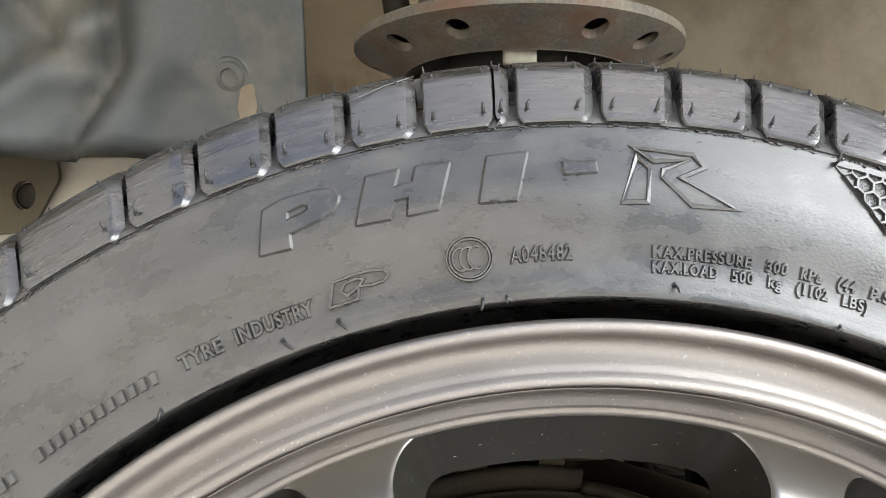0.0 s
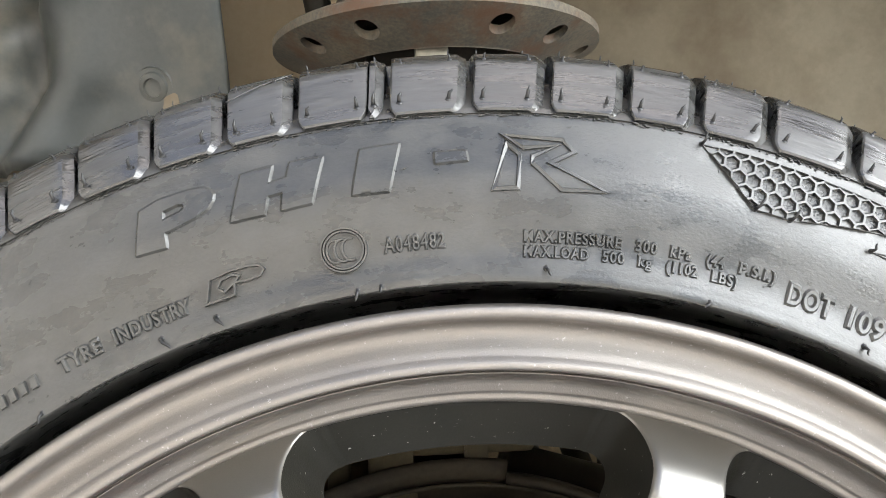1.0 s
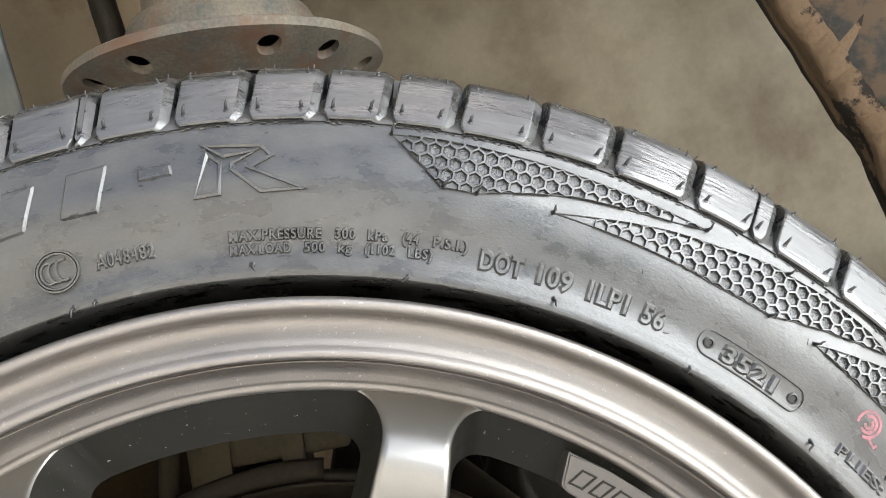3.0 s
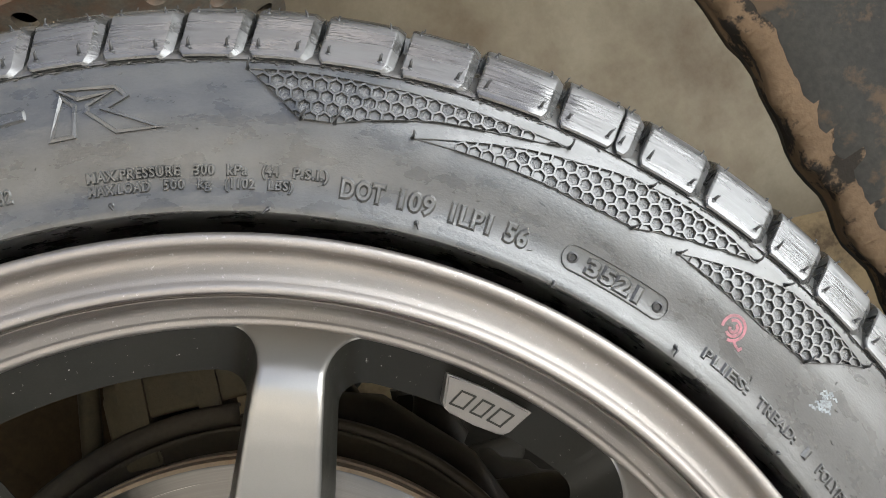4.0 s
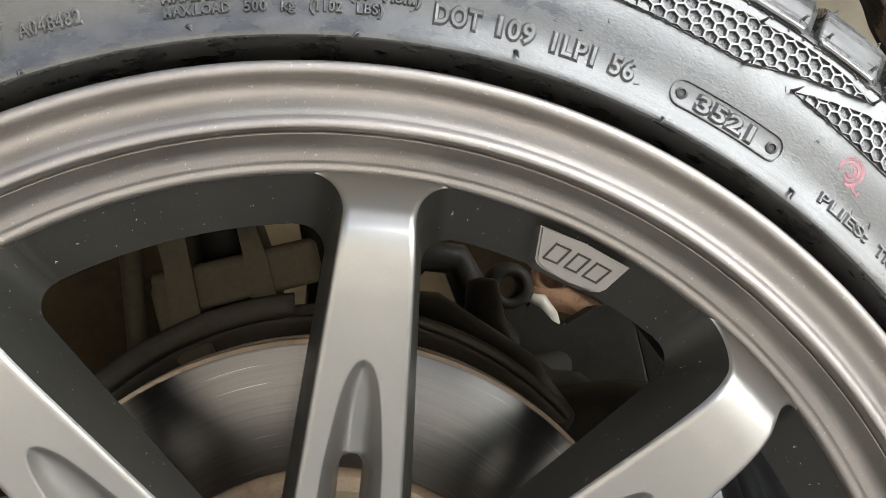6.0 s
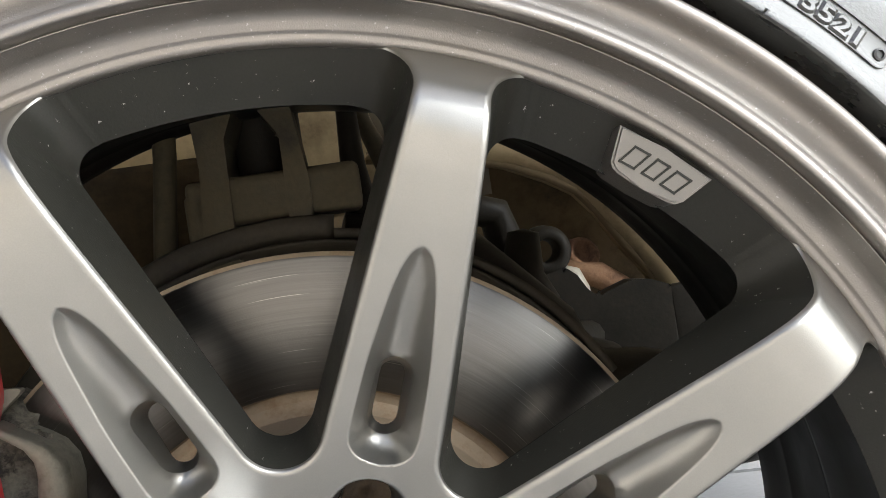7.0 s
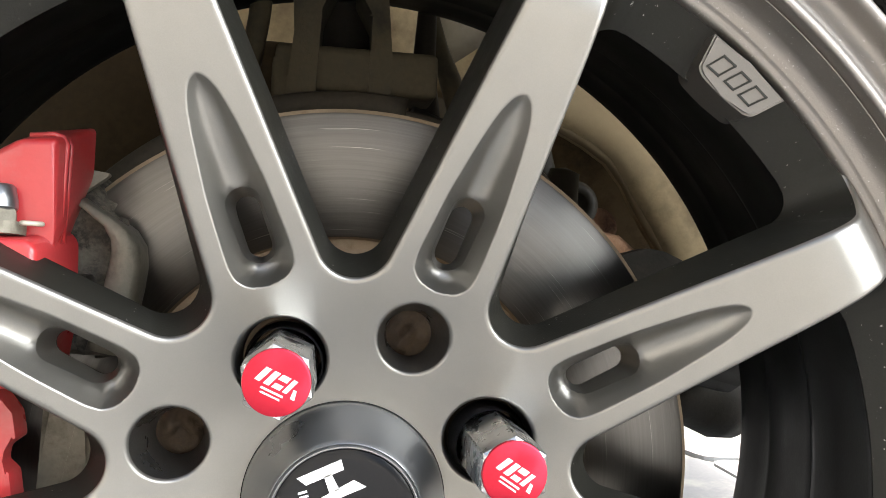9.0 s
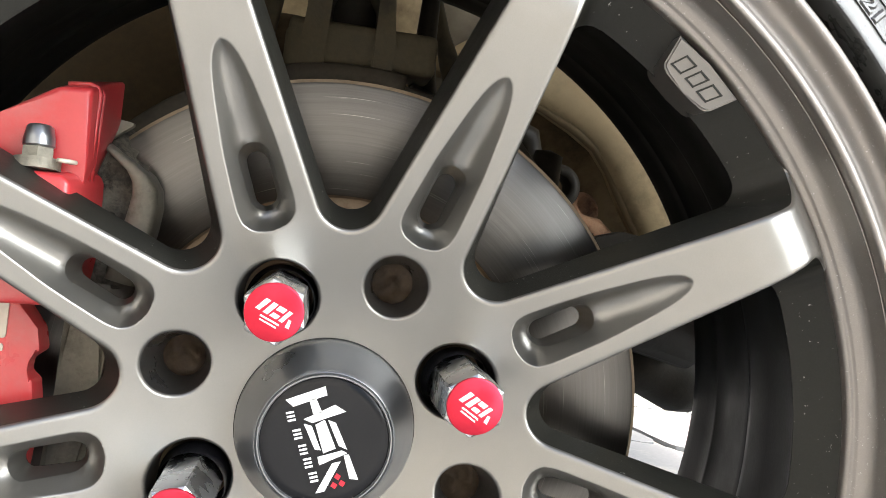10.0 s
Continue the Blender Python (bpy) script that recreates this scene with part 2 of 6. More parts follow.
# rim: lip, stepped ring, barrel
lip = [(0.2160, 0.0150), (0.2210, 0.0110), (0.2280, 0.0085), (0.2318, 0.0065), (0.2332, 0.0040), (0.2336, 0.0018), (0.2333, 0.0004),
       (0.2324, -0.0005), (0.2311, -0.0008), (0.2301, -0.0006), (0.2295, 0.0001), (0.2292, 0.0012), (0.2289, 0.0036), (0.2284, 0.0056), (0.2275, 0.0070), (0.2261, 0.0078),
       (0.2244, 0.0079), (0.2226, 0.0072), (0.2208, 0.0061), (0.2193, 0.0052), (0.2186, 0.0050), (0.2179, 0.0045), (0.2169, 0.0034), (0.2157, 0.0029), (0.2147, 0.0031),
       (0.2143, 0.0036), (0.2141, 0.0046), (0.2140, 0.0098), (0.2135, 0.0102), (0.2133, 0.0080), (0.2130, 0.0075), (0.2128, 0.0080), (0.2127, 0.0102), (0.2120, 0.0118),
       (0.2115, 0.0145), (0.2108, 0.0164), (0.2096, 0.0180), (0.2084, 0.0188), (0.2066, 0.0195), (0.2059, 0.0199), (0.2056, 0.0207), (0.2052, 0.0208),
       (0.2048, 0.0210), (0.2043, 0.0209), (0.2037, 0.0211), (0.2031, 0.0216), (0.2027, 0.0223), (0.2025, 0.0233), (0.2025, 0.0262)]
v, f = revolve(lip, 360)
adopt(raw("lip", v, f, RIM, None, "satin bronze-grey stepped rim lip"), wheel)
barrel = [(0.1872, 0.0342), (0.1900, 0.0365), (0.1945, 0.0480), (0.1960, 0.0700), (0.1962, 0.0860), (0.1985, 0.0930), (0.2004, 0.0955),
          (0.2020, 0.0972), (0.2018, 0.0990), (0.2028, 0.1050), (0.2070, 0.1300), (0.2086, 0.1440), (0.2082, 0.1458), (0.2082, 0.1478), (0.2092, 0.1500), (0.2096, 0.1600),
          (0.2098, 0.1720), (0.2102, 0.1800), (0.2130, 0.1860), (0.2200, 0.1885), (0.2330, 0.1890), (0.2335, 0.1840), (0.2305, 0.1780), (0.2260, 0.1640), (0.2205, 0.1540),
          (0.2170, 0.1450), (0.2110, 0.1150), (0.2080, 0.1000), (0.2050, 0.0600), (0.2100, 0.0300), (0.2160, 0.0150)]
v, f = revolve(barrel, 240)
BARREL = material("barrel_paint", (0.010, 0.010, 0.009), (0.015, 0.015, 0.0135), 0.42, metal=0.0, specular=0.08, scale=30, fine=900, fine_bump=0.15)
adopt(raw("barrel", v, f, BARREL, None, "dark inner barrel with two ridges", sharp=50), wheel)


def face_depth(r):
    return smooth_curve([0.030, 0.0354, 0.045, 0.056, 0.066, 0.080, 0.100, 0.125, 0.1454, 0.160, 0.170, 0.178, 0.184, 0.190, 0.196, 0.2034, 0.21],
                        [0.0475, 0.0470, 0.0448, 0.0413, 0.0376, 0.0322, 0.0250, 0.0165, 0.0095, 0.0046, 0.0019, 0.0008, 0.0016, 0.0050, 0.0120, 0.0222, 0.03], r)


def back_depth(r):
    return np.maximum(0.047 - 0.128 * (np.asarray(r) - 0.0856), face_depth(r) + 0.012)


def half_width(u):
    return smooth_curve([0.06, 0.085, 0.09, 0.11, 0.13, 0.15, 0.165, 0.185, 0.21], [0.0215, 0.0186, 0.0179, 0.0162, 0.0147, 0.0132, 0.0122, 0.0112, 0.0104], u)


def window_loop(extra, bottom, top, corner):
    """One opening between two spokes, its middle on the x axis; extra: how much wider the spokes are."""
    side = []
    for u in np.linspace(0.072, 0.206, 24):
        w = float(half_width(u)) + extra
        side.append((u * math.cos(radians(20)) + w * math.sin(radians(20)), -u * math.sin(radians(20)) + w * math.cos(radians(20))))
    a, b = Vector(side[3]), Vector(side[-4])
    d = (b - a).normalized()
    tip = a.x - a.y * d.x / d.y if abs(d.y) > 1e-9 else a.x
    half = math.atan2(-d.y, d.x)
    rad = (bottom - tip) / (1 / math.sin(half) - 1)
    cx = tip + rad / math.sin(half)
    out = []
    for k in range(41):                           # round root
        q = math.pi + (math.pi / 2 - half) * (2 * k / 40 - 1)
        out.append((cx + rad * math.cos(q), rad * math.sin(q)))
    root = [p for p in out]
    # straight flank, then a round corner into the arc at the top
    end = None
    for q in np.linspace(0, 1, 400):
        p = Vector(root[-1]) + d * (q * 0.14)
        if p.length > top:
            end = p
            break
    ang = math.atan2(end.y, end.x)
    corners = fillet([root[-1], tuple(end), tuple(Vector((math.cos(ang * 0.5), math.sin(ang * 0.5))) * top)], [0, corner, 0], 26)[1:-1]
    flank = [tuple(Vector(root[-1]).lerp(Vector(corners[0]), q)) for q in np.linspace(0, 1, 64)[1:-1]]
    last = math.atan2(corners[-1][1], corners[-1][0])
    arc = [(top * math.cos(last * (1 - q)), top * math.sin(last * (1 - q))) for q in np.linspace(0, 1, 36)[1:]]
    lower = flank + corners + arc                 # negative side of the axis
    upper = [(x, -y) for x, y in lower[::-1][1:]]
    return root + lower + upper


front_window = window_loop(0.0, 0.0778, 0.2034, 0.0125)
back_window = window_loop(0.0043, 0.0856, 0.1872, 0.0085)


def turned(loop, deg):
    c, s = math.cos(radians(deg)), math.sin(radians(deg))
    return [(x * c - y * s, x * s + y * c) for x, y in loop]


def stadium(a, b, w, n=10):
    return ([(b + w * math.cos(q), w * math.sin(q)) for q in np.linspace(-math.pi / 2, math.pi / 2, n)]
            + [(a + w * math.cos(q), w * math.sin(q)) for q in np.linspace(math.pi / 2, 1.5 * math.pi, n)])


def ring_loop(r, phi, rad, n=64):
    x, y = r * math.cos(radians(phi)), r * math.sin(radians(phi))
    return [(x + rad * math.cos(2 * math.pi * k / n), y + rad * math.sin(2 * math.pi * k / n)) for k in range(n)]


windows = [turned(front_window, SPOKE + 20 + 40 * k) for k in range(9)]
windows_back = [turned(back_window, SPOKE + 20 + 40 * k) for k in range(9)]
slots = [turned(resample(stadium(0.0925, 0.1065, 0.0058), 0.0016), SPOKE + 40 * k) for k in range(9)]
slots_back = [turned(resample(stadium(0.0928, 0.1058, 0.0040), 0.0016 * 0.80), SPOKE + 40 * k) for k in range(9)]
OPEN_HOLES = [(0.0614, 70.7 + 90 * k) for k in range(4)]
NUT_HOLES = [(0.0538, 26.0 + 90 * k) for k in range(4)]
holes = [ring_loop(r, p, 0.0121) for r, p in OPEN_HOLES] + [ring_loop(r, p, 0.0150) for r, p in NUT_HOLES]


def groove_half(u):
    return smooth_curve([0.0788, 0.0795, 0.0815, 0.0845, 0.089, 0.097, 0.110, 0.120, 0.130, 0.1375, 0.1425, 0.1450, 0.1459],
                        [0.0, 0.0045, 0.0080, 0.0100, 0.0106, 0.0103, 0.0095, 0.0083, 0.0069, 0.0054, 0.0036, 0.0018, 0.0], u)


def groove_loop():
    us = np.concatenate([np.linspace(0.0788, 0.0845, 14), np.linspace(0.086, 0.1375, 56), np.linspace(0.1385, 0.1459, 14)])
    w = groove_half(us)
    w[0] = w[-1] = 0
    return [(u, v) for u, v in zip(us, w)] + [(u, -v) for u, v in list(zip(us, w))[-2:0:-1]]


grooves = [turned(resample(groove_loop(), 0.0009), SPOKE + 40 * k) for k in range(9)]


def distance_to(points, loops):
    pts = np.asarray(points)
    best = np.full(len(pts), 1.0)
    for loop in loops:
        a = np.asarray(loop)
        c = a.mean(0)
        near = np.linalg.norm(pts - c, axis=1) < np.linalg.norm(a - c, axis=1).max() + 0.01
        if not near.any():
            continue
        p = pts[near][:, None]
        b = np.roll(a, -1, 0)
        ab = b - a
        t = np.clip(((p - a) * ab).sum(2) / np.maximum((ab * ab).sum(1), 1e-14), 0, 1)
        d = np.linalg.norm(p - (a + t[..., None] * ab), axis=2).min(1)
        best[near] = np.minimum(best[near], d)
    return best


def inside(points, loop):
    pts, a = np.asarray(points), np.asarray(loop)
    b = np.roll(a, -1, 0)
    x, y = pts[:, :1], pts[:, 1:]
    cross = ((a[:, 1] > y) != (b[:, 1] > y)) & (x < (b[:, 0] - a[:, 0]) * (y - a[:, 1]) / np.where(b[:, 1] == a[:, 1], 1e-12, b[:, 1] - a[:, 1]) + a[:, 0])
    return cross.sum(1) % 2 == 1


def offset_loop(loop, d):
    """The loop moved outwards, into the material round it."""
    a = np.asarray(loop)
    t = np.roll(a, -1, 0) - np.roll(a, 1, 0)
    t /= np.linalg.norm(t, axis=1)[:, None]
    n = np.stack([t[:, 1], -t[:, 0]], 1)
    area = (a[:, 0] * np.roll(a[:, 1], -1) - a[:, 1] * np.roll(a[:, 0], -1)).sum()
    return a + n * d * (1 if area > 0 else -1)


EDGE, HOLE_EDGE = 0.0021, 0.0014


def face_surface(points):
    pts = np.asarray(points)
    r = np.hypot(pts[:, 0], pts[:, 1])
    y = face_depth(r)
    d = distance_to(pts, windows)
    d = np.where(r > 0.2035, 1, d)
    y = y + np.where(d < EDGE, EDGE - np.sqrt(np.maximum(EDGE**2 - (EDGE - d) ** 2, 0)), 0)
    d = distance_to(pts, holes)
    y = y + np.where(d < HOLE_EDGE, HOLE_EDGE - np.sqrt(np.maximum(HOLE_EDGE**2 - (HOLE_EDGE - d) ** 2, 0)), 0)
    ang = np.degrees(np.arctan2(pts[:, 1], pts[:, 0])) - SPOKE
    ang = np.radians((ang + 20) % 40 - 20)
    u, v = r * np.cos(ang), r * np.sin(ang)
    w = np.where((u > 0.0788) & (u < 0.1459), groove_half(u), 0)
    within = np.abs(v) < w
    reach = smooth_curve([0.0788, 0.089, 0.110, 0.130, 0.1459], [0.0100, 0.0106, 0.0095, 0.0069, 0.0045], u)
    q = np.minimum(distance_to(pts, grooves) / reach, 1)
    deep = smooth_curve([0.0788, 0.094, 0.112, 0.130, 0.1459], [0.0108, 0.0113, 0.0104, 0.0066, 0.0034], u)
    y = y + np.where(within, deep * (1 - (1 - q) ** 2.6) ** 1.15, 0)
    ring = distance_to(pts, slots)
    y = y + np.where((ring < 0.0012) & within, 0.0012 - ring, 0) * 0.8
    return y


def build_face():
    pts, edges = [], []

    def ring(loop, closed=True):
        base = len(pts)
        pts.extend((float(x), float(y)) for x, y in loop)
        n = len(loop)
        if closed:
            edges.extend((base + i, base + (i + 1) % n) for i in range(n))
        return list(range(base, base + n))

    n_out = 360
    ring([(0.2034 * math.cos(2 * math.pi * k / n_out), 0.2034 * math.sin(2 * math.pi * k / n_out)) for k in range(n_out)], False)
    inner = ring([(0.0350 * math.cos(2 * math.pi * k / 120), 0.0350 * math.sin(2 * math.pi * k / 120)) for k in range(120)])
    loops = {"window": [ring(w) for w in windows], "slot": [ring(s) for s in slots], "hole": [ring(h) for h in holes]}
    for g in grooves:
        ring(g)
        for d in (0.0006, 0.0003, 0.0007, 0.0012, 0.0019):
            ring(offset_loop(g, d if d == 0.0006 else -d), False)
    for w in windows:
        for d in (0.0003, 0.0008, 0.0015, 0.0024, 0.0034, 0.0050):
            o = offset_loop(w, d)
            ring(o[np.hypot(o[:, 0], o[:, 1]) < 0.2030], False)
    for h in holes:
        for d in (0.0002, 0.0006, 0.0014, 0.0025):
            ring(offset_loop(h, d), False)
    fixed = np.array(pts)
    extra = []
    for k in range(9):
        a = SPOKE + 40 * k
        us, vs = np.meshgrid(np.arange(0.074, 0.2030, 0.0016), np.arange(-0.0200, 0.0201, 0.0015))
        extra += turned(list(zip(us.ravel(), vs.ravel())), a)
    for rr in np.arange(0.0372, 0.0800, 0.0022):
        n = int(2 * math.pi * rr / 0.0024)
        extra += [(rr * math.cos(2 * math.pi * (k + 0.37 * rr * 1000) / n), rr * math.sin(2 * math.pi * (k + 0.37 * rr * 1000) / n)) for k in range(n)]
    extra = np.array(extra)
    keep = np.ones(len(extra), bool)
    for w in windows + slots + holes:
        keep &= ~inside(extra, w)
    extra = extra[keep]
    # drop the points that lie close to a fixed one
    cell = 0.0008
    taken = {}
    for p in fixed:
        taken.setdefault((int(p[0] // cell), int(p[1] // cell)), []).append(p)
    final = []
    for p in extra:
        c = (int(p[0] // cell), int(p[1] // cell))
        near = [q for i in (-1, 0, 1) for j in (-1, 0, 1) for q in taken.get((c[0] + i, c[1] + j), ())]
        if all((p[0] - q[0]) ** 2 + (p[1] - q[1]) ** 2 > cell * cell for q in near):
            taken.setdefault(c, []).append(p)
            final.append((float(p[0]), float(p[1])))
    pts.extend(final)
    from mathutils.geometry import delaunay_2d_cdt
    out = delaunay_2d_cdt([Vector(p) for p in pts], edges, [], 0, 1e-7)
    xy = np.array([(p.x, p.y) for p in out[0]])
    tri = np.array([f for f in out[2] if len(f) == 3])
    mid = xy[tri].mean(1)
    r = np.hypot(mid[:, 0], mid[:, 1])
    ok = (r > 0.0350) & (r < 0.2034)
    for w in windows + slots + holes:
        ok &= ~inside(mid, w)
    tri = tri[ok]
    where = {}
    for new_i, olds in enumerate(out[3]):
        for o in olds:
            where[o] = new_i
    depth = face_surface(xy)
    V = [(x, d, z) for (x, z), d in zip(xy, depth)]
    # shading normals straight from the surface; loops are read a hair inside the metal
    probe = xy.copy()
    for group, source in (("window", windows), ("slot", slots), ("hole", holes)):
        for ids, loop in zip(loops[group], source):
            for i, p in zip(ids, offset_loop(loop, 0.00025)):
                probe[where[i]] = p
    e = 0.00004
    gx = (face_surface(probe + (e, 0)) - face_surface(probe - (e, 0))) / (2 * e)
    gz = (face_surface(probe + (0, e)) - face_surface(probe - (0, e))) / (2 * e)
    nrm = np.stack([gx, -np.ones(len(gx)), gz], 1)
    nrm /= np.linalg.norm(nrm, axis=1)[:, None]
    F = []
    for a, b, c in tri:
        area = (xy[b][0] - xy[a][0]) * (xy[c][1] - xy[a][1]) - (xy[c][0] - xy[a][0]) * (xy[b][1] - xy[a][1])
        F.append((a, b, c) if area > 0 else (a, c, b))
    walls = []

    def wall(loop, back, rows, centre):
        WV, WF = [V[where[i]] for i in loop], []
        prev = list(range(len(loop)))
        n = len(prev)
        start = list(WV)
        for k in range(1, rows + 1):
            q = k / rows
            cur = []
            for s, e in zip(start, back):
                cur.append(len(WV))
                WV.append(tuple(s[j] + (e[j] - s[j]) * q for j in range(3)))
            for i in range(n):
                j = (i + 1) % n
                quad = (prev[i], prev[j], cur[j], cur[i])
                p0, p1, p2 = (np.array(WV[quad[m]]) for m in (0, 1, 2))
                side = np.cross(p1 - p0, p2 - p0)
                to = np.array(centre) - p0
                WF.append(quad if side[0] * to[0] + side[2] * to[2] > 0 else quad[::-1])
            prev = cur
        walls.append((WV, WF))

    for k, loop in enumerate(loops["window"]):
        a = radians(SPOKE + 20 + 40 * k)
        wb = np.array(windows_back[k])
        depths = back_depth(np.hypot(wb[:, 0], wb[:, 1]))
        wall(loop, [(x, d, z) for (x, z), d in zip(wb, depths)], 3, (0.14 * math.cos(a), 0, 0.14 * math.sin(a)))
    for k, loop in enumerate(loops["slot"]):
        sb = np.array(slots_back[k])
        n = len(loop)
        sb = sb[np.round(np.linspace(0, len(sb), n, endpoint=False)).astype(int) % len(sb)]
        a = radians(SPOKE + 40 * k)
        wall(loop, [(x, float(back_depth(math.hypot(x, z))), z) for x, z in sb], 2, (0.0995 * math.cos(a), 0, 0.0995 * math.sin(a)))
    for k, loop in enumerate(loops["hole"]):
        r0, p0 = (OPEN_HOLES + NUT_HOLES)[k]
        rad = 0.0082 if k < 4 else 0.0142
        bk = ring_loop(r0, p0, rad)
        c = (r0 * math.cos(radians(p0)), 0, r0 * math.sin(radians(p0)))
        wall(loop, [(x, 0.0600, z) for x, z in bk], 3, c)
    return np.array(V), F, nrm, walls


FV, FF, normals, WALLS = build_face()
_mid = np.array([FV[list(f)].mean(0) for f in FF])
_r = np.hypot(_mid[:, 0], _mid[:, 2])
_ang = (np.degrees(np.arctan2(_mid[:, 2], _mid[:, 0])) - SPOKE + 20) % 360
_which = np.where(_r < 0.0880, -1, np.where(_r > 0.1995, -2, (_ang // 40).astype(int)))


def take(which, name, label=""):
    faces = [FF[i] for i in np.nonzero(_which == which)[0]]
    used = sorted({i for f in faces for i in f})
    at = {o: n for n, o in enumerate(used)}
    me = bpy.data.meshes.new(name)
    me.from_pydata([Q(*FV[i]) for i in used], [], [tuple(at[i] for i in f) for f in faces])
    me.polygons.foreach_set("use_smooth", [True] * len(me.polygons))
    me.normals_split_custom_set_from_vertices([tuple(normals[i]) for i in used])
    return adopt(link_mesh(name, me, FACE, None, label), wheel)


take(-1, "hub")
take(-2, "spoke_ring")
for k in range(9):
    take(k, "spoke")
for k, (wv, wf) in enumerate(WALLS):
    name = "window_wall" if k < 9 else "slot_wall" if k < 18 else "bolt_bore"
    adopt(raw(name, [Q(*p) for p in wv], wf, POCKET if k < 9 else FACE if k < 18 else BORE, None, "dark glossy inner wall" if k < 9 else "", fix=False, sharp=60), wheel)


# back of the casting
def build_back():
    pts, edges = [], []
    for loop in windows_back + slots_back + [ring_loop(0, 0, 0.0350, 60)]:
        base, n = len(pts), len(loop)
        pts.extend(loop)
        edges.extend((base + i, base + (i + 1) % n) for i in range(n))
    pts += [(0.1990 * math.cos(2 * math.pi * k / 180), 0.1990 * math.sin(2 * math.pi * k / 180)) for k in range(180)]
    from mathutils.geometry import delaunay_2d_cdt
    out = delaunay_2d_cdt([Vector(p) for p in pts], edges, [], 0, 1e-7)
    xy = np.array([(p.x, p.y) for p in out[0]])
    tri = np.array([f for f in out[2] if len(f) == 3])
    mid = xy[tri].mean(1)
    ok = np.hypot(mid[:, 0], mid[:, 1]) > 0.0795
    for w in windows_back + slots_back:
        ok &= ~inside(mid, w)
    d = back_depth(np.hypot(xy[:, 0], xy[:, 1])) + 0.0004
    return [Q(x, float(y), z) for (x, z), y in zip(xy, d)], [tuple(t) for t in tri[ok]]


v, f = build_back()
adopt(raw("casting_back", v, f, BARREL, None, "dark back of the casting"), wheel)

# raised badge on the shelf of one opening
bm = bmesh.new()
def badge_depth(r):
    return 0.0190 + (0.1985 - r) * 0.28


badge = [(0.1995, 55.7), (0.1998, 51.3), (0.1997, 46.4), (0.1900, 47.2), (0.1882, 47.6), (0.1873, 48.2), (0.1864, 51.0), (0.1869, 53.8), (0.1877, 54.5), (0.1890, 54.9)]
# wheel paint darkened to stand for the lip's shadow on the badge
BADGE = material("shaded_badge", (0.150, 0.140, 0.128), (0.185, 0.174, 0.160), 0.50, metal=0.8, scale=30, fine=2400, fine_bump=0.2, rough_spread=0.05)
prism(bm, badge, lambda p: P(p[0], p[1], badge_depth(p[0])), lambda p: P(p[0], p[1], 0.0400))
bmesh.ops.bevel(bm, geom=[e for e in bm.edges if max(v.co.y for v in e.verts) < K * 0.026], offset=0.0007, segments=2, affect="EDGES")
badge_ob = adopt(part("badge_block", bm, BADGE, None, "raised bronze-grey badge block", sharp=40), wheel)


def strip_mark(bm, centre_r, centre_phi, shape, depth, height, width=0.0011):
    """A raised closed line round a small shape of (along, up) in wheel units."""
    pts = []
    for a, u in shape:
        r = centre_r + u
        pts.append(Vector(P(r, centre_phi - math.degrees(a / centre_r), badge_depth(r))))
    loop = pts + pts[:1]
    for a, b in zip(loop, loop[1:]):
        d = (b - a).normalized()
        n = Vector((-d.z, 0, d.x)) * (K * width / 2)
        o = Vector((0, -K * height, 0))
        e = d * (K * width / 2)
        quad = [a - n - e, b - n + e, b + n + e, a + n - e]
        low = [bm.verts.new(q) for q in quad]
        top = [bm.verts.new(q * 0.999 + (a + b) / 2 * 0.001 + o) for q in quad]
        bm.faces.new(top)
        for i in range(4):
            bm.faces.new((low[i], low[(i + 1) % 4], top[(i + 1) % 4], top[i]))


def sub(ob, parent_part):
    """A piece of a part; both lie in world coordinates."""
    ob.parent = parent_part
    ob.matrix_parent_inverse = (parent_part.parent.matrix_basis @ parent_part.matrix_parent_inverse @ parent_part.matrix_basis).inverted()
    return ob


for c, wide in ((-0.0072, 0.0050), (0.0002, 0.0042), (0.0074, 0.0050)):
    bm = bmesh.new()
    s = [(c - wide / 2 - 0.0010, -0.0028), (c - wide / 2 + 0.0010, 0.0028), (c + wide / 2 + 0.0010, 0.0028), (c + wide / 2 - 0.0010, -0.0028)]
    strip_mark(bm, 0.1930, 51.1, s, 0.0196, 0.0004, 0.0007)
    sub(part("raised_mark", bm, POCKET, None, "dark-edged slanted mark", flat=True), badge_ob)


# plugs of rust at the bottom of the free stud holes
RUST = material("rusty_steel", (0.026, 0.017, 0.010), (0.090, 0.060, 0.034), 0.75, metal=0.2, scale=140, fine=900, bump=0.6, fine_bump=0.5,
                grime=(0.05, 0.035, 0.025), grime_scale=160)
# centre cap
cap = thing("centre_cap", "brushed grey wheel centre cap with a glossy black round badge", "centre cap", Q(0, 0.0467, 0))
bm = bmesh.new()
lathe(bm, Q(0, 0, 0), (0, 1, 0), [(K * r, K * y) for r, y in ((0.0, 0.0252), (0.0236, 0.0252), (0.0237, 0.0243), (0.0240, 0.0238), (0.0244, 0.0238), (0.0247, 0.0244), (0.0249, 0.0248), (0.0252, 0.0243), (0.0256, 0.0246), (0.0264, 0.0268), (0.0300, 0.0345), (0.0335, 0.0415), (0.0344, 0.0440), (0.0347, 0.0480), (0.0335, 0.056))], 128)
adopt(part("cap_body", bm, CAPRING, None, "bevelled grey metal ring", sharp=35), cap)
bm = bmesh.new()
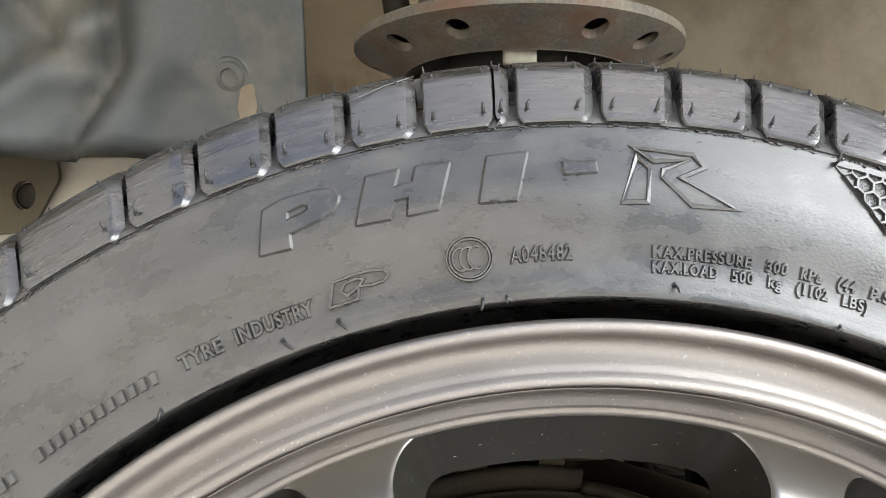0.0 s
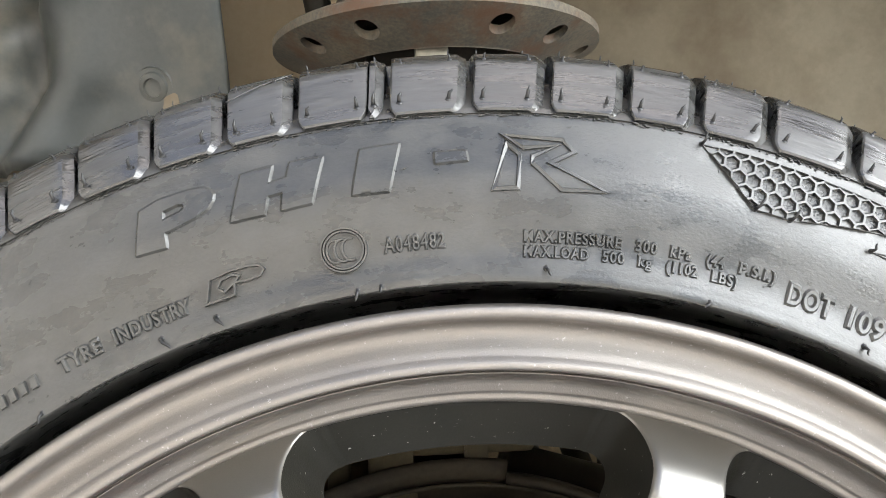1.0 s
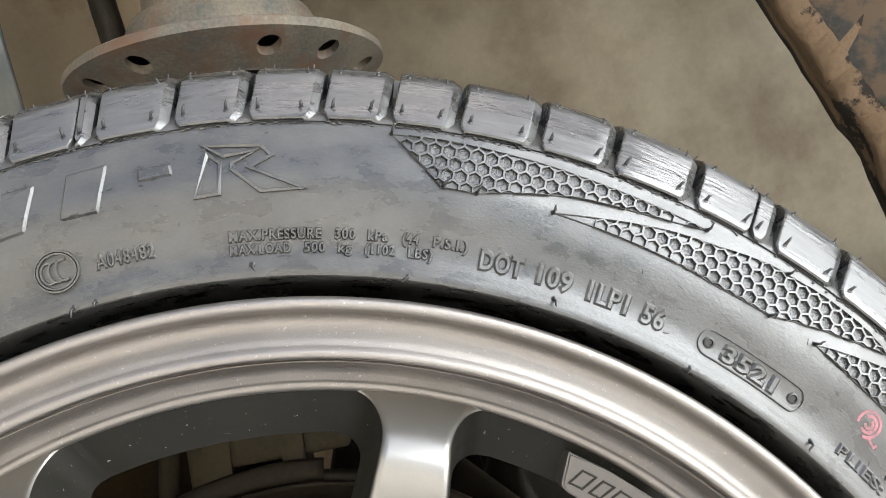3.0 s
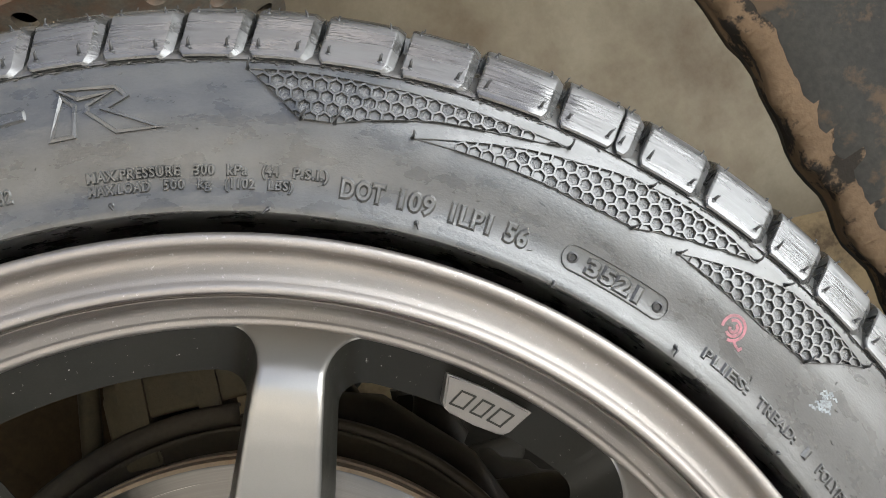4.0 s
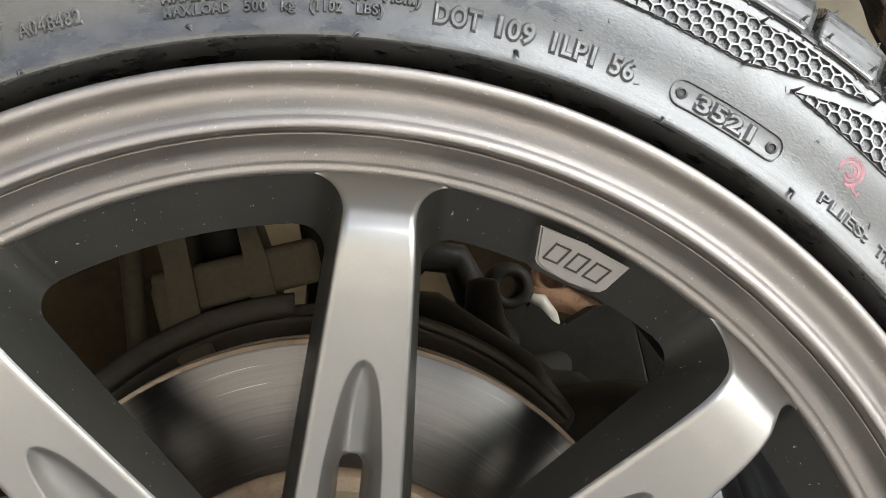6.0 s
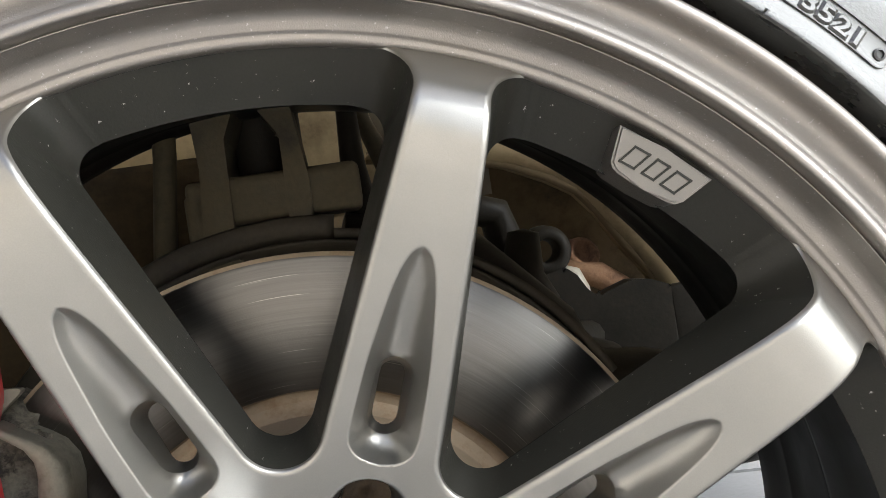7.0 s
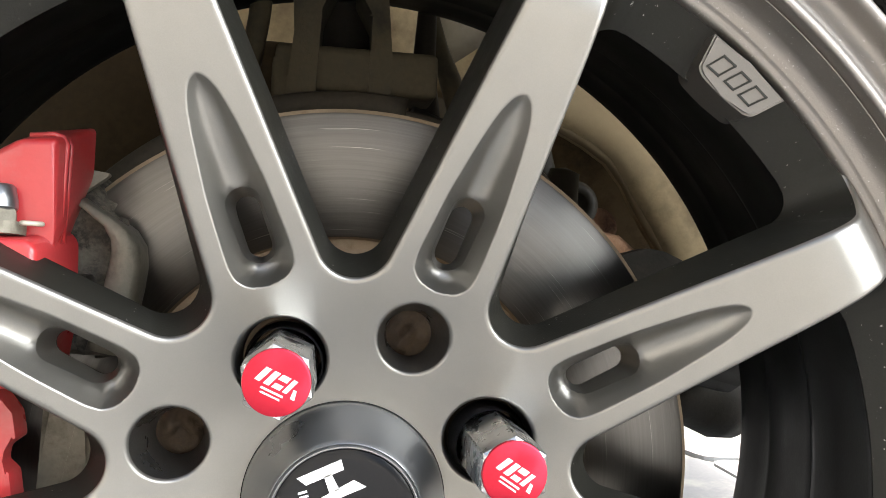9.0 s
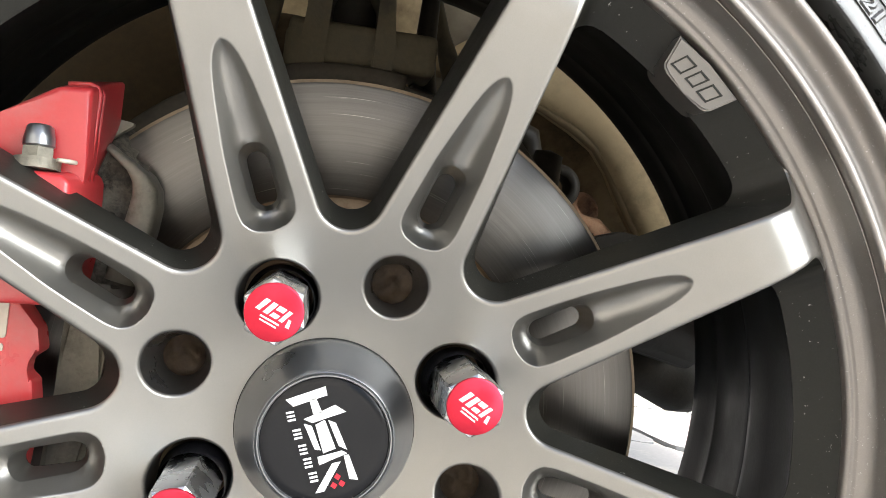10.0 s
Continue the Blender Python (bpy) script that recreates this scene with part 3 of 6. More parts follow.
lathe(bm, Q(0, 0, 0), (0, 1, 0), [(0, K * 0.0247), (K * 0.0200, K * 0.0247), (K * 0.0230, K * 0.0248), (K * 0.02355, K * 0.0252)], 96)
adopt(part("badge_disc", bm, BLACK, None, "glossy black disc with dust specks"), cap)
# black ring laid in to stand for the shade round the cap
bm = bmesh.new()
lathe(bm, Q(0, 0, 0), (0, 1, 0), [(K * r, K * y) for r, y in ((0.0347, 0.0476), (0.0362, 0.0474), (0.0362, 0.052), (0.0347, 0.052), (0.0347, 0.0476))], 96)
adopt(part("gap_ring", bm, BLACK, None, "black ring standing for shade in the gap"), cap)


def flat_shape(bm, points, depth, thick=0.00025):
    prism(bm, points, lambda p: Q(p[0], depth - thick, p[1]), lambda p: Q(p[0], depth, p[1]))


def cap_pt(px, py):
    """Badge drawing: x along its writing, y up, in thousandths; turned with the cap."""
    a = radians(-70)
    return (0.001 * (px * math.cos(a) - py * math.sin(a)), 0.001 * (px * math.sin(a) + py * math.cos(a)))


for shape in ([(-18.4, -10.2), (-19.7, 4.9), (-16.3, 4.8), (-15.3, -8.0)], [(-16.2, -1.9), (-16.4, 0.6), (-10.7, 1.6), (-10.8, -1.7)],
              [(-9.9, -5.4), (-12.2, 6.7), (-8.8, 10.0), (-7.8, -2.8)], [(-8.3, -5.8), (-6.8, -3.2), (2.6, -2.1), (1.9, -4.1)], [(-6.9, -1.8), (-7.8, 1.9), (3.4, 3.3), (4.0, -1.5)],
              [(-7.4, 3.0), (-5.7, 5.5), (4.9, 7.2), (2.8, 4.6)], [(4.8, -3.8), (4.7, 5.3), (6.2, 6.9), (7.9, -3.9)], [(6.6, 5.5), (6.8, 7.4), (16.7, 8.6), (15.6, 5.6)],
              [(8.4, 0.8), (8.5, 4.0), (17.7, -4.2), (17.6, -7.5)]):
    bm = bmesh.new()
    flat_shape(bm, [cap_pt(*p) for p in shape], 0.0246)
    adopt(part("white_bar", bm, WHITE, None, "white slanted emblem bar", flat=True), cap)
bm = bmesh.new()
for x, y in ((-13.8, -8.2), (-6.9, -7.4), (-0.9, -6.7), (4.3, -6.1), (9.9, -5.4)):
    for k in range(3):
        u = x + 1.45 * k
        flat_shape(bm, [cap_pt(u, y), cap_pt(u + 0.75, y), cap_pt(u + 0.60, y - 2.9), cap_pt(u - 0.15, y - 2.9)], 0.0246)
adopt(part("white_bars", bm, WHITE, None, "rows of small white bars", flat=True), cap)
bm = bmesh.new()
for cx, cy in ((13.6, 1.6), (16.4, 2.6), (16.4, -0.4)):
    flat_shape(bm, [cap_pt(cx - 1.3, cy), cap_pt(cx + 0.2, cy + 1.3), cap_pt(cx + 1.5, cy), cap_pt(cx, cy - 1.3)], 0.0246)
adopt(part("red_diamonds", bm, RED, None, "small red diamonds", flat=True), cap)


# wheel nuts
def build_nut():
    nut = thing("wheel_nut", "dark chrome hex wheel nut with red anodised cap", "wheel nut", Q(0.0538, 0.050, 0), "wheel nuts")
    c = Vector(Q(0.0538, 0, 0))
    bm = bmesh.new()
    hexa = lambda r, y, k: c + Vector((K * r * math.cos(math.pi * (k + 0.5) / 3), K * y, K * r * math.sin(math.pi * (k + 0.5) / 3)))
    rings = [[bm.verts.new(hexa(r, y, k)) for k in range(6)] for r, y in ((0.0102, 0.0030), (0.0112, 0.0038), (0.0117, 0.0052), (0.0122, 0.0400), (0.0122, 0.058))]
    bm.faces.new(rings[0])
    for a, b in zip(rings, rings[1:]):
        for k in range(6):
            bm.faces.new((a[k], a[(k + 1) % 6], b[(k + 1) % 6], b[k]))
    bmesh.ops.bevel(bm, geom=[e for e in bm.edges if abs(e.verts[0].co.y - e.verts[1].co.y) > 0.005], offset=0.0006, segments=2, affect="EDGES")
    adopt(part("nut_body", bm, CHROME, None, "dark chrome hexagonal body", sharp=30), nut)
    bm = bmesh.new()
    lathe(bm, c, (0, 1, 0), [(0, K * 0.0021), (K * 0.0094, K * 0.0021), (K * 0.0099, K * 0.0024), (K * 0.0101, K * 0.0034)], 48)
    disc = adopt(part("nut_cap", bm, ANODISED, None, "red anodised end cap", sharp=40), nut)
    bm = bmesh.new()
    for shape in ([(-6.2, -1.6), (-4.6, -1.6), (-2.8, 3.0), (-4.6, 3.0)], [(-3.4, -1.6), (-1.6, -1.6), (0.0, 3.0), (-1.8, 3.0)], [(-0.8, -1.6), (1.8, -1.6), (2.4, 0.0), (-0.2, 0.0)],
                  [(0.0, 1.2), (2.8, 1.2), (3.4, 3.0), (0.6, 3.0)], [(2.6, -1.6), (4.0, -1.6), (5.6, 3.0), (4.2, 3.0)], [(5.4, 0.4), (6.4, 0.4), (7.0, -2.4), (5.6, -2.4)],
                  [(-3.6, -3.2), (3.6, -3.2), (3.4, -2.6), (-3.4, -2.6)], [(-3.2, -4.4), (3.2, -4.4), (3.0, -3.9), (-3.0, -3.9)]):
        pts = []
        for x, z in shape:
            a = radians(-32)
            pts.append((0.0538 + 0.001 * (x * math.cos(a) - z * math.sin(a)), 0.001 * (x * math.sin(a) + z * math.cos(a))))
        flat_shape(bm, pts, 0.0021, 0.0002)
    sub(part("white_print", bm, WHITE, None, "white printed bars", flat=True), disc)
    bm = bmesh.new()
    lathe(bm, c, (0, 1, 0), [(K * 0.0126, K * 0.030 + 0.008), (K * 0.0131, K * 0.046), (K * 0.0139, K * 0.050), (K * 0.0141, K * 0.0590), (K * 0.0120, K * 0.0595)], 40)
    adopt(part("seat_sleeve", bm, BLACK, None, "black seat sleeve"), nut)
    return nut


nut0 = build_nut()
for k, (r, p) in enumerate(NUT_HOLES):
    spot = Q(r * math.cos(radians(p)) + 0.0010, 0.050, r * math.sin(radians(p)) - 0.0012)
    m = Matrix.Translation(spot) @ Matrix.Rotation(radians((0, -8, 14, 5)[k]), 4, "Y")
    if k:
        copy_thing(nut0, m)
    else:
        nut0.matrix_basis = m

# ---- tyre ----
tyre = thing("car_tyre", "new black rubber tyre with vent hairs and raised writing", "tyre", (0, 0, Z0))
WALL_R = [0.2402, 0.2440, 0.2480, 0.2520, 0.2620, 0.2705, 0.2780, 0.2850, 0.2905, 0.2950, 0.3020, 0.3080, 0.3100, 0.3130, 0.3152, 0.3190]
WALL_Y = [-0.0030, -0.0022, -0.0010, -0.0004, 0.0000, 0.0012, 0.0036, 0.0058, 0.0072, 0.0090, 0.0138, 0.0187, 0.0212, 0.0280, 0.0360, 0.0600]


def wall_depth(r):
    return float(smooth_curve(WALL_R, WALL_Y, r))


def on_wall(r, phi, lift=0.0):
    """A point on the sidewall, lifted off it towards the road."""
    return P(r, phi, wall_depth(r) - lift)


side = [(0.2300, 0.0400), (0.2345, 0.0320), (0.2368, 0.0220), (0.2378, 0.0120), (0.2386, 0.0050), (0.2391, 0.0010), (0.2394, -0.0016), (0.2396, -0.0025), (0.2400, -0.0030), (0.2410, -0.0031)]
side += [(r, wall_depth(r)) for r in np.linspace(0.2425, 0.2885, 34)]
side += [(0.2890, wall_depth(0.289) + 0.0001), (0.2893, wall_depth(0.2893) + 0.0008), (0.2898, wall_depth(0.2898) + 0.0008), (0.2901, wall_depth(0.2901) + 0.0001),
         (0.2906, 0.0076), (0.2914, 0.0082), (0.2922, 0.0090), (0.2940, 0.0112), (0.2970, 0.0150), (0.3000, 0.0194), (0.3030, 0.0252), (0.3055, 0.0335), (0.3068, 0.0500), (0.3070, 0.0575)]
side += [(0.3184, 0.0585), (0.3190, 0.0600), (0.3200, 0.0750), (0.3195, 0.0780), (0.3090, 0.0800), (0.3090, 0.0880), (0.3200, 0.0900), (0.3200, 0.1150), (0.3090, 0.1170),
         (0.3090, 0.1250), (0.3195, 0.1270), (0.3185, 0.1580), (0.3090, 0.1600), (0.3090, 0.1680), (0.3170, 0.1700), (0.3120, 0.1860), (0.3020, 0.1960), (0.2850, 0.2060),
         (0.2600, 0.2110), (0.2420, 0.2100), (0.2340, 0.2040), (0.2300, 0.1900)]
v, f = revolve(side, 420)
adopt(raw("carcass", v, f, RUBBER, None, "black rubber sidewall with a dull sheen", sharp=40), tyre)

# shoulder blocks between the cross grooves
GROOVES = [124.62, 117.69, 113.29, 108.65, 104.27, 100.07, 94.70, 89.86, 85.27, 80.60, 76.25, 71.84, 66.50, 61.40, 55.60, 49.58, 44.32, 38.88, 34.52, 29.58]
SLITS = (95.57, 51.12, 6.7, 322.2, 277.8, 233.4, 189.0, 144.6)
rnd = random.Random(7)
while GROOVES[-1] - (GROOVES[0] - 360) > 7.2:
    GROOVES.append(GROOVES[-1] - rnd.choice((4.3, 4.7, 5.1, 5.6, 6.0)))
GROOVES.sort(reverse=True)


def lean(r):
    """The cross grooves sweep with the radius."""
    return -0.25 * math.sin((r - 0.291) / 0.026 * 1.6) - 10.0 * (r - 0.291)


ROWS_R = [0.2910, 0.2915, 0.2924, 0.2940, 0.2965, 0.2995, 0.3025, 0.3055, 0.3075, 0.3090, 0.3100, 0.3112, 0.3125, 0.3138, 0.3152, 0.3164, 0.3177, 0.3188]


def block_depth(r):
    """The shoulder blocks are flat facets up to their crest, then roll over into the tread."""
    return 0.0078 + 0.77 * (r - 0.2936) if r < 0.3090 else wall_depth(r)


# across a block: share of its width, how far the edge falls, and how far it fans out into the groove in degrees
ACROSS = [(0.0, 0.00050, 0.0), (0.022, 0.00008, 0.0), (0.05, 0, 0.0), (0.275, 0, 0.0), (0.5, 0, 0.0), (0.725, 0, 0.0), (0.955, 0, 0.0), (0.982, 0.00010, 0.0),
          (1.0, 0.00045, 0.0), (1.0, 0.00120, -0.20), (1.0, 0.00210, -0.46)]


def block_mesh(a, b, scooped):
    """One shoulder block between two directions, a above b, one flank scooped into the groove."""
    verts, faces = [], []
    cols = len(ACROSS)
    for i, r in enumerate(ROWS_R):
        y = block_depth(r)
        inset = 0.34 * max(0.0, 1 - (r - 0.2912) / 0.0020)      # rounded lower corners
        for q, fall, fan in ACROSS:
            phi = (a - inset) + ((b + inset * 0.8) - (a - inset)) * q + lean(r) + fan * (1.0 if scooped else 0.08)
            drop = fall + (0.0006 if i == 0 else 0.0001 if i == 1 else 0.0)
            verts.append(P(r - drop * 0.5, phi, y + drop))
    rows = len(ROWS_R)
    for i in range(rows - 1):
        for j in range(cols - 1):
            k = i * cols + j
            faces.append((k, k + 1, k + cols + 1, k + cols))
    border = [i * cols for i in range(rows)] + [(rows - 1) * cols + j for j in range(1, cols)] + [i * cols + cols - 1 for i in range(rows - 2, -1, -1)] + [j for j in range(cols - 2, 0, -1)]
    base = len(verts)
    for k in border:
        x, y, z = verts[k]
        r = math.hypot(x, z - Z0)
        s = (r - K * 0.0110) / r if y > K * 0.0180 else (r - K * 0.0020) / r
        verts.append((x * s, y + K * (0.0068 if y < K * 0.034 else 0.004), Z0 + (z - Z0) * s))
    n = len(border)
    for i in range(n):
        j = (i + 1) % n
        faces.append((border[i], border[j], base + j, base + i))
    return verts, faces


blocks = []
for a, b in zip(GROOVES, GROOVES[1:] + [GROOVES[0] - 360]):
    a, b = a - 0.44, b + 0.44
    cut = [s for s in SLITS if b + 0.4 < s < a - 0.4 or b + 0.4 < s - 360 < a - 0.4]
    if cut:
        s = cut[0] if b < cut[0] < a else cut[0] - 360
        blocks += [(a, s + 0.06, False), (s - 0.06, b, True)]
    else:
        blocks.append((a, b, True))
for a, b, scooped in blocks:
    v, f = block_mesh(a, b, scooped)
    adopt(raw("tread_block", v, f, TREAD, None, "", sharp=34), tyre)


# ---- raised writing on the sidewall ----
def arc_text(name, words, low, high, lift=0.0006, weight=0.0):
    """Raised words along the sidewall: each (text, first direction, last direction), between two radii."""
    bm = bmesh.new()
    for text, start, end in words:
        curve = bpy.data.curves.new("text", "FONT")
        curve.body, curve.size, curve.extrude, curve.offset = text, 1.0, 0.5, weight - 0.03
        curve.bevel_depth, curve.bevel_resolution = 0.085, 0
        curve.resolution_u = 3
        curve.space_character = 1.12
        ob = new("text", curve)
        me = bpy.data.meshes.new_from_object(ob.evaluated_get(bpy.context.evaluated_depsgraph_get()))
        bpy.data.objects.remove(ob)
        co = np.empty(len(me.vertices) * 3)
        me.vertices.foreach_get("co", co)
        co = co.reshape(-1, 3)
        x0, x1 = co[:, 0].min(), co[:, 0].max()
        caps = 0.70
        base = len(bm.verts)
        verts = []
        for x, y, z in co:
            r = low + (high - low) * y / caps
            phi = start + (end - start) * (x - x0) / (x1 - x0)
            verts.append(bm.verts.new(on_wall(r, phi, lift if z > 0.515 else lift * 0.1 if z > 0 else -0.0006)))
        for poly in me.polygons:
            try:
                bm.faces.new([verts[i] for i in poly.vertices])
            except ValueError:
                pass
        bpy.data.meshes.remove(me)
    return adopt(part(name, bm, RUBBER, None, "", flat=True), tyre)


arc_text("raised_writing", [("MAX.PRESSURE", 86.5, 80.0), ("300", 79.15, 77.6), ("kPa", 76.85, 75.3), ("(44", 74.4, 73.1), ("P.S.I.)", 72.2, 69.55)], 0.2515, 0.2546, 0.0008, 0.042)
arc_text("raised_writing", [("MAX.LOAD", 86.5, 82.1), ("500", 81.3, 79.7), ("kg", 78.9, 77.8), ("(1102", 77.0, 74.75), ("LBS)", 73.9, 72.0)], 0.2472, 0.2502, 0.0008, 0.042)
arc_text("raised_writing", [("DOT", 68.7, 65.35), ("109", 64.4, 61.55), ("1LP1", 60.5, 57.15), ("56", 56.2, 54.2)], 0.2474, 0.2533, 0.0009, 0.045)
arc_text("raised_writing", [("A048482", 95.65, 91.53)], 0.2504, 0.2546, 0.0007, 0.022)
arc_text("raised_writing", [("3521", 49.55, 44.65)], 0.2486, 0.2537, 0.0009, 0.045)
arc_text("raised_writing", [("PLIES:", 38.4, 33.6), ("TREAD:", 32.7, 28.3), ("1", 27.3, 26.7), ("POLYESTER", 25.6, 20.3)], 0.2467, 0.2503, 0.0007, 0.020)
arc_text("raised_writing", [("TYRE", 117.85, 114.75), ("INDUSTRY", 113.95, 108.45)], 0.2478, 0.2519, 0.0008, 0.042)


def ribbon(bm, loop, width, height, closed=True):
    """A raised line of even width along (radius, direction) points on the sidewall."""
    pts = [Vector(on_wall(r, p)) for r, p in loop]
    n = len(pts)
    out = Vector((0, -1, 0))
    rows = []
    for i, p in enumerate(pts):
        a = pts[i - 1] if closed or i else pts[i]
        b = pts[(i + 1) % n] if closed or i < n - 1 else pts[i]
        d1, d2 = (p - a), (b - p)
        d1 = d1.normalized() if d1.length > 1e-9 else d2.normalized()
        d2 = d2.normalized() if d2.length > 1e-9 else d1
        t = (d1 + d2).normalized() if (d1 + d2).length > 1e-6 else d1
        s = t.cross(out).normalized()
        grow = 1 / max(0.45, abs(t.dot(d1)))
        s *= K * width / 2 * grow
        rows.append([bm.verts.new(q) for q in (p - s * 1.25 - out * 0.0006, p - s * 0.7 + out * K * height, p + s * 0.7 + out * K * height, p + s * 1.25 - out * 0.0006)])
    for i in range(n if closed else n - 1):
        a, b = rows[i], rows[(i + 1) % n]
        for k in range(3):
            bm.faces.new((a[k], b[k], b[k + 1], a[k + 1]))
    if not closed:
        bm.faces.new(rows[0])
        bm.faces.new(rows[-1][::-1])


def dense(loop, step=0.5):
    out = []
    for a, b in zip(loop, loop[1:] + loop[:1]):
        n = max(1, round(abs(a[1] - b[1]) / step))
        out += [(a[0] + (b[0] - a[0]) * k / n, a[1] + (b[1] - a[1]) * k / n) for k in range(n)]
    return out


def plate(bm, loop, height, inset=0.05):
    """A low raised plate on the sidewall with a polygon of (radius, direction)."""
    loop = dense(loop)
    c = (sum(p[0] for p in loop) / len(loop), sum(p[1] for p in loop) / len(loop))
    top = [bm.verts.new(on_wall(c[0] + (r - c[0]) * (1 - inset), c[1] + (p - c[1]) * (1 - inset), height)) for r, p in loop]
    low = [bm.verts.new(on_wall(r, p, -0.0004)) for r, p in loop]
    bm.faces.new(top)
    n = len(loop)
    for i in range(n):
        bm.faces.new((low[i], low[(i + 1) % n], top[(i + 1) % n], top[i]))


# the large slanted marks: plain plates and outlines
def crisp_plate(name, loop, holes=(), height=0.0009, slope=0.0010):
    """A low raised plate with sharp sloping sides that follows the bulge of the sidewall."""
    from mathutils.geometry import delaunay_2d_cdt
    scale = 0.275
    loops = [resample([(-math.radians(p) * scale, r) for r, p in way], 0.0007) for way in (loop, *holes)]
    pts, edges = [], []
    for way in loops:
        base, n = len(pts), len(way)
        pts.extend(way)
        edges.extend((base + i, base + (i + 1) % n) for i in range(n))
    rim = len(pts)
    xs, rs = [p[0] for p in loops[0]], [p[1] for p in loops[0]]
    for x in np.arange(min(xs), max(xs), 0.0014):
        for r in np.arange(min(rs), max(rs), 0.0014):
            if distance_to([(x, r)], loops)[0] > 0.0005:
                pts.append((float(x), float(r)))
    out = delaunay_2d_cdt([Vector(p) for p in pts], edges, [], 0, 1e-7)
    xy = np.array([(p.x, p.y) for p in out[0]])
    tri = np.array([f for f in out[2] if len(f) == 3])
    mid = xy[tri].mean(1)
    ok = inside(mid, loops[0])
    for way in loops[1:]:
        ok &= ~inside(mid, way)
    spot = lambda q, lift: on_wall(q[1], -math.degrees(q[0] / scale), lift)
    verts, faces = [spot(q, height) for q in xy], [tuple(t) for t in tri[ok]]
    for k, way in enumerate(loops):
        n, base = len(way), len(verts)
        verts += [spot(q, height) for q in way] + [spot(q, -0.0003) for q in offset_loop(way, -slope if k else slope)]
        faces += [(base + i, base + (i + 1) % n, base + n + (i + 1) % n, base + n + i) for i in range(n)]
    return adopt(raw(name, verts, faces, RUBBER, None, "slanted raised plate", sharp=25), tyre)


MARKS = [
    ([(0.2804, 109.70), (0.2817, 108.43), (0.2814, 106.45), (0.2808, 105.75), (0.2796, 105.38), (0.2781, 105.24), (0.2765, 105.36), (0.2745, 105.75), (0.2731, 106.60), (0.2722, 107.80), (0.2718, 108.62),
      (0.2676, 108.76), (0.2685, 110.60)], [[(0.2781, 108.40), (0.2787, 107.40), (0.2780, 107.10), (0.2768, 107.12), (0.2760, 107.40), (0.2754, 108.55)]]),
    ([(0.2813, 103.40), (0.2816, 101.52), (0.2766, 101.96), (0.2771, 100.79), (0.2814, 100.42), (0.2811, 98.50), (0.2682, 99.57), (0.2680, 101.42), (0.2733, 101.14), (0.2731, 102.12), (0.2681, 102.52), (0.2685, 104.58)], []),
    ([(0.2813, 96.22), (0.2817, 93.90), (0.2680, 94.80), (0.2683, 97.02)], []),
    ([(0.2781, 91.80), (0.2781, 89.94), (0.2754, 89.88), (0.2749, 91.80)], []),
]
for loop, gaps in MARKS:
    crisp_plate("raised_mark", loop, gaps)
for loop in ([(0.2829, 87.60), (0.2790, 86.42), (0.2802, 84.41), (0.2766, 85.87), (0.2744, 85.91), (0.2668, 84.10), (0.2673, 81.32), (0.2748, 84.78), (0.2785, 83.37), (0.2820, 84.08)],
             [(0.2802, 87.44), (0.2666, 88.33), (0.2669, 86.81), (0.2770, 86.68)]):
    bm = bmesh.new()
    ribbon(bm, loop, 0.0015, 0.0008)
    adopt(part("raised_mark", bm, RUBBER, None, "raised wing outline", flat=True), tyre)

# round mark with arcs
bm = bmesh.new()
for rad in (0.0062, 0.0054):
    ribbon(bm, [(0.2531 + rad * math.sin(q), 98.15 + math.degrees(rad * 1.05 * math.cos(q) / 0.2531)) for q in np.linspace(0, 2 * math.pi, 40, endpoint=False)], 0.0007, 0.0014)
for k in range(3):
    c = 98.70 - 0.50 * k
    ribbon(bm, [(0.2531 + 0.0032 * math.sin(q), c + math.degrees(0.0024 * math.cos(q) / 0.2531)) for q in np.linspace(-2.0, 2.0, 16)], 0.0008, 0.0010, False)
adopt(part("raised_mark", bm, RUBBER, None, "round double-ringed mark with arcs", flat=True), tyre)
# outlined emblem
bm = bmesh.new()
ribbon(bm, [(0.2482, 107.52), (0.2546, 106.90), (0.2552, 105.6), (0.2552, 104.4), (0.2545, 103.6), (0.2530, 103.4), (0.2516, 103.7), (0.2512, 104.6), (0.2518, 105.4), (0.2500, 105.5), (0.2484, 105.6)], 0.0008, 0.0016)
ribbon(bm, [(0.2535, 106.2), (0.2515, 106.6), (0.2500, 106.2), (0.2515, 105.5), (0.2532, 105.0), (0.2540, 105.4)], 0.0008, 0.0016)
adopt(part("raised_mark", bm, RUBBER, None, "raised emblem outline", flat=True), tyre)
# a maker's line as short raised bars
for start, end, count in ((131.6, 130.1, 2), (128.6, 119.2, 12)):
    step = (start - end) / count
    for k in range(count):
        a = start - step * (k + 0.12)
        b = a - step * 0.66
        bm = bmesh.new()
        plate(bm, [(0.2518, a - 0.05), (0.2478, a + 0.05), (0.2478, b + 0.05), (0.2518, b - 0.05)], 0.0011, 0.20)
        adopt(part("raised_bar", bm, RUBBER, None, "", flat=True), tyre)
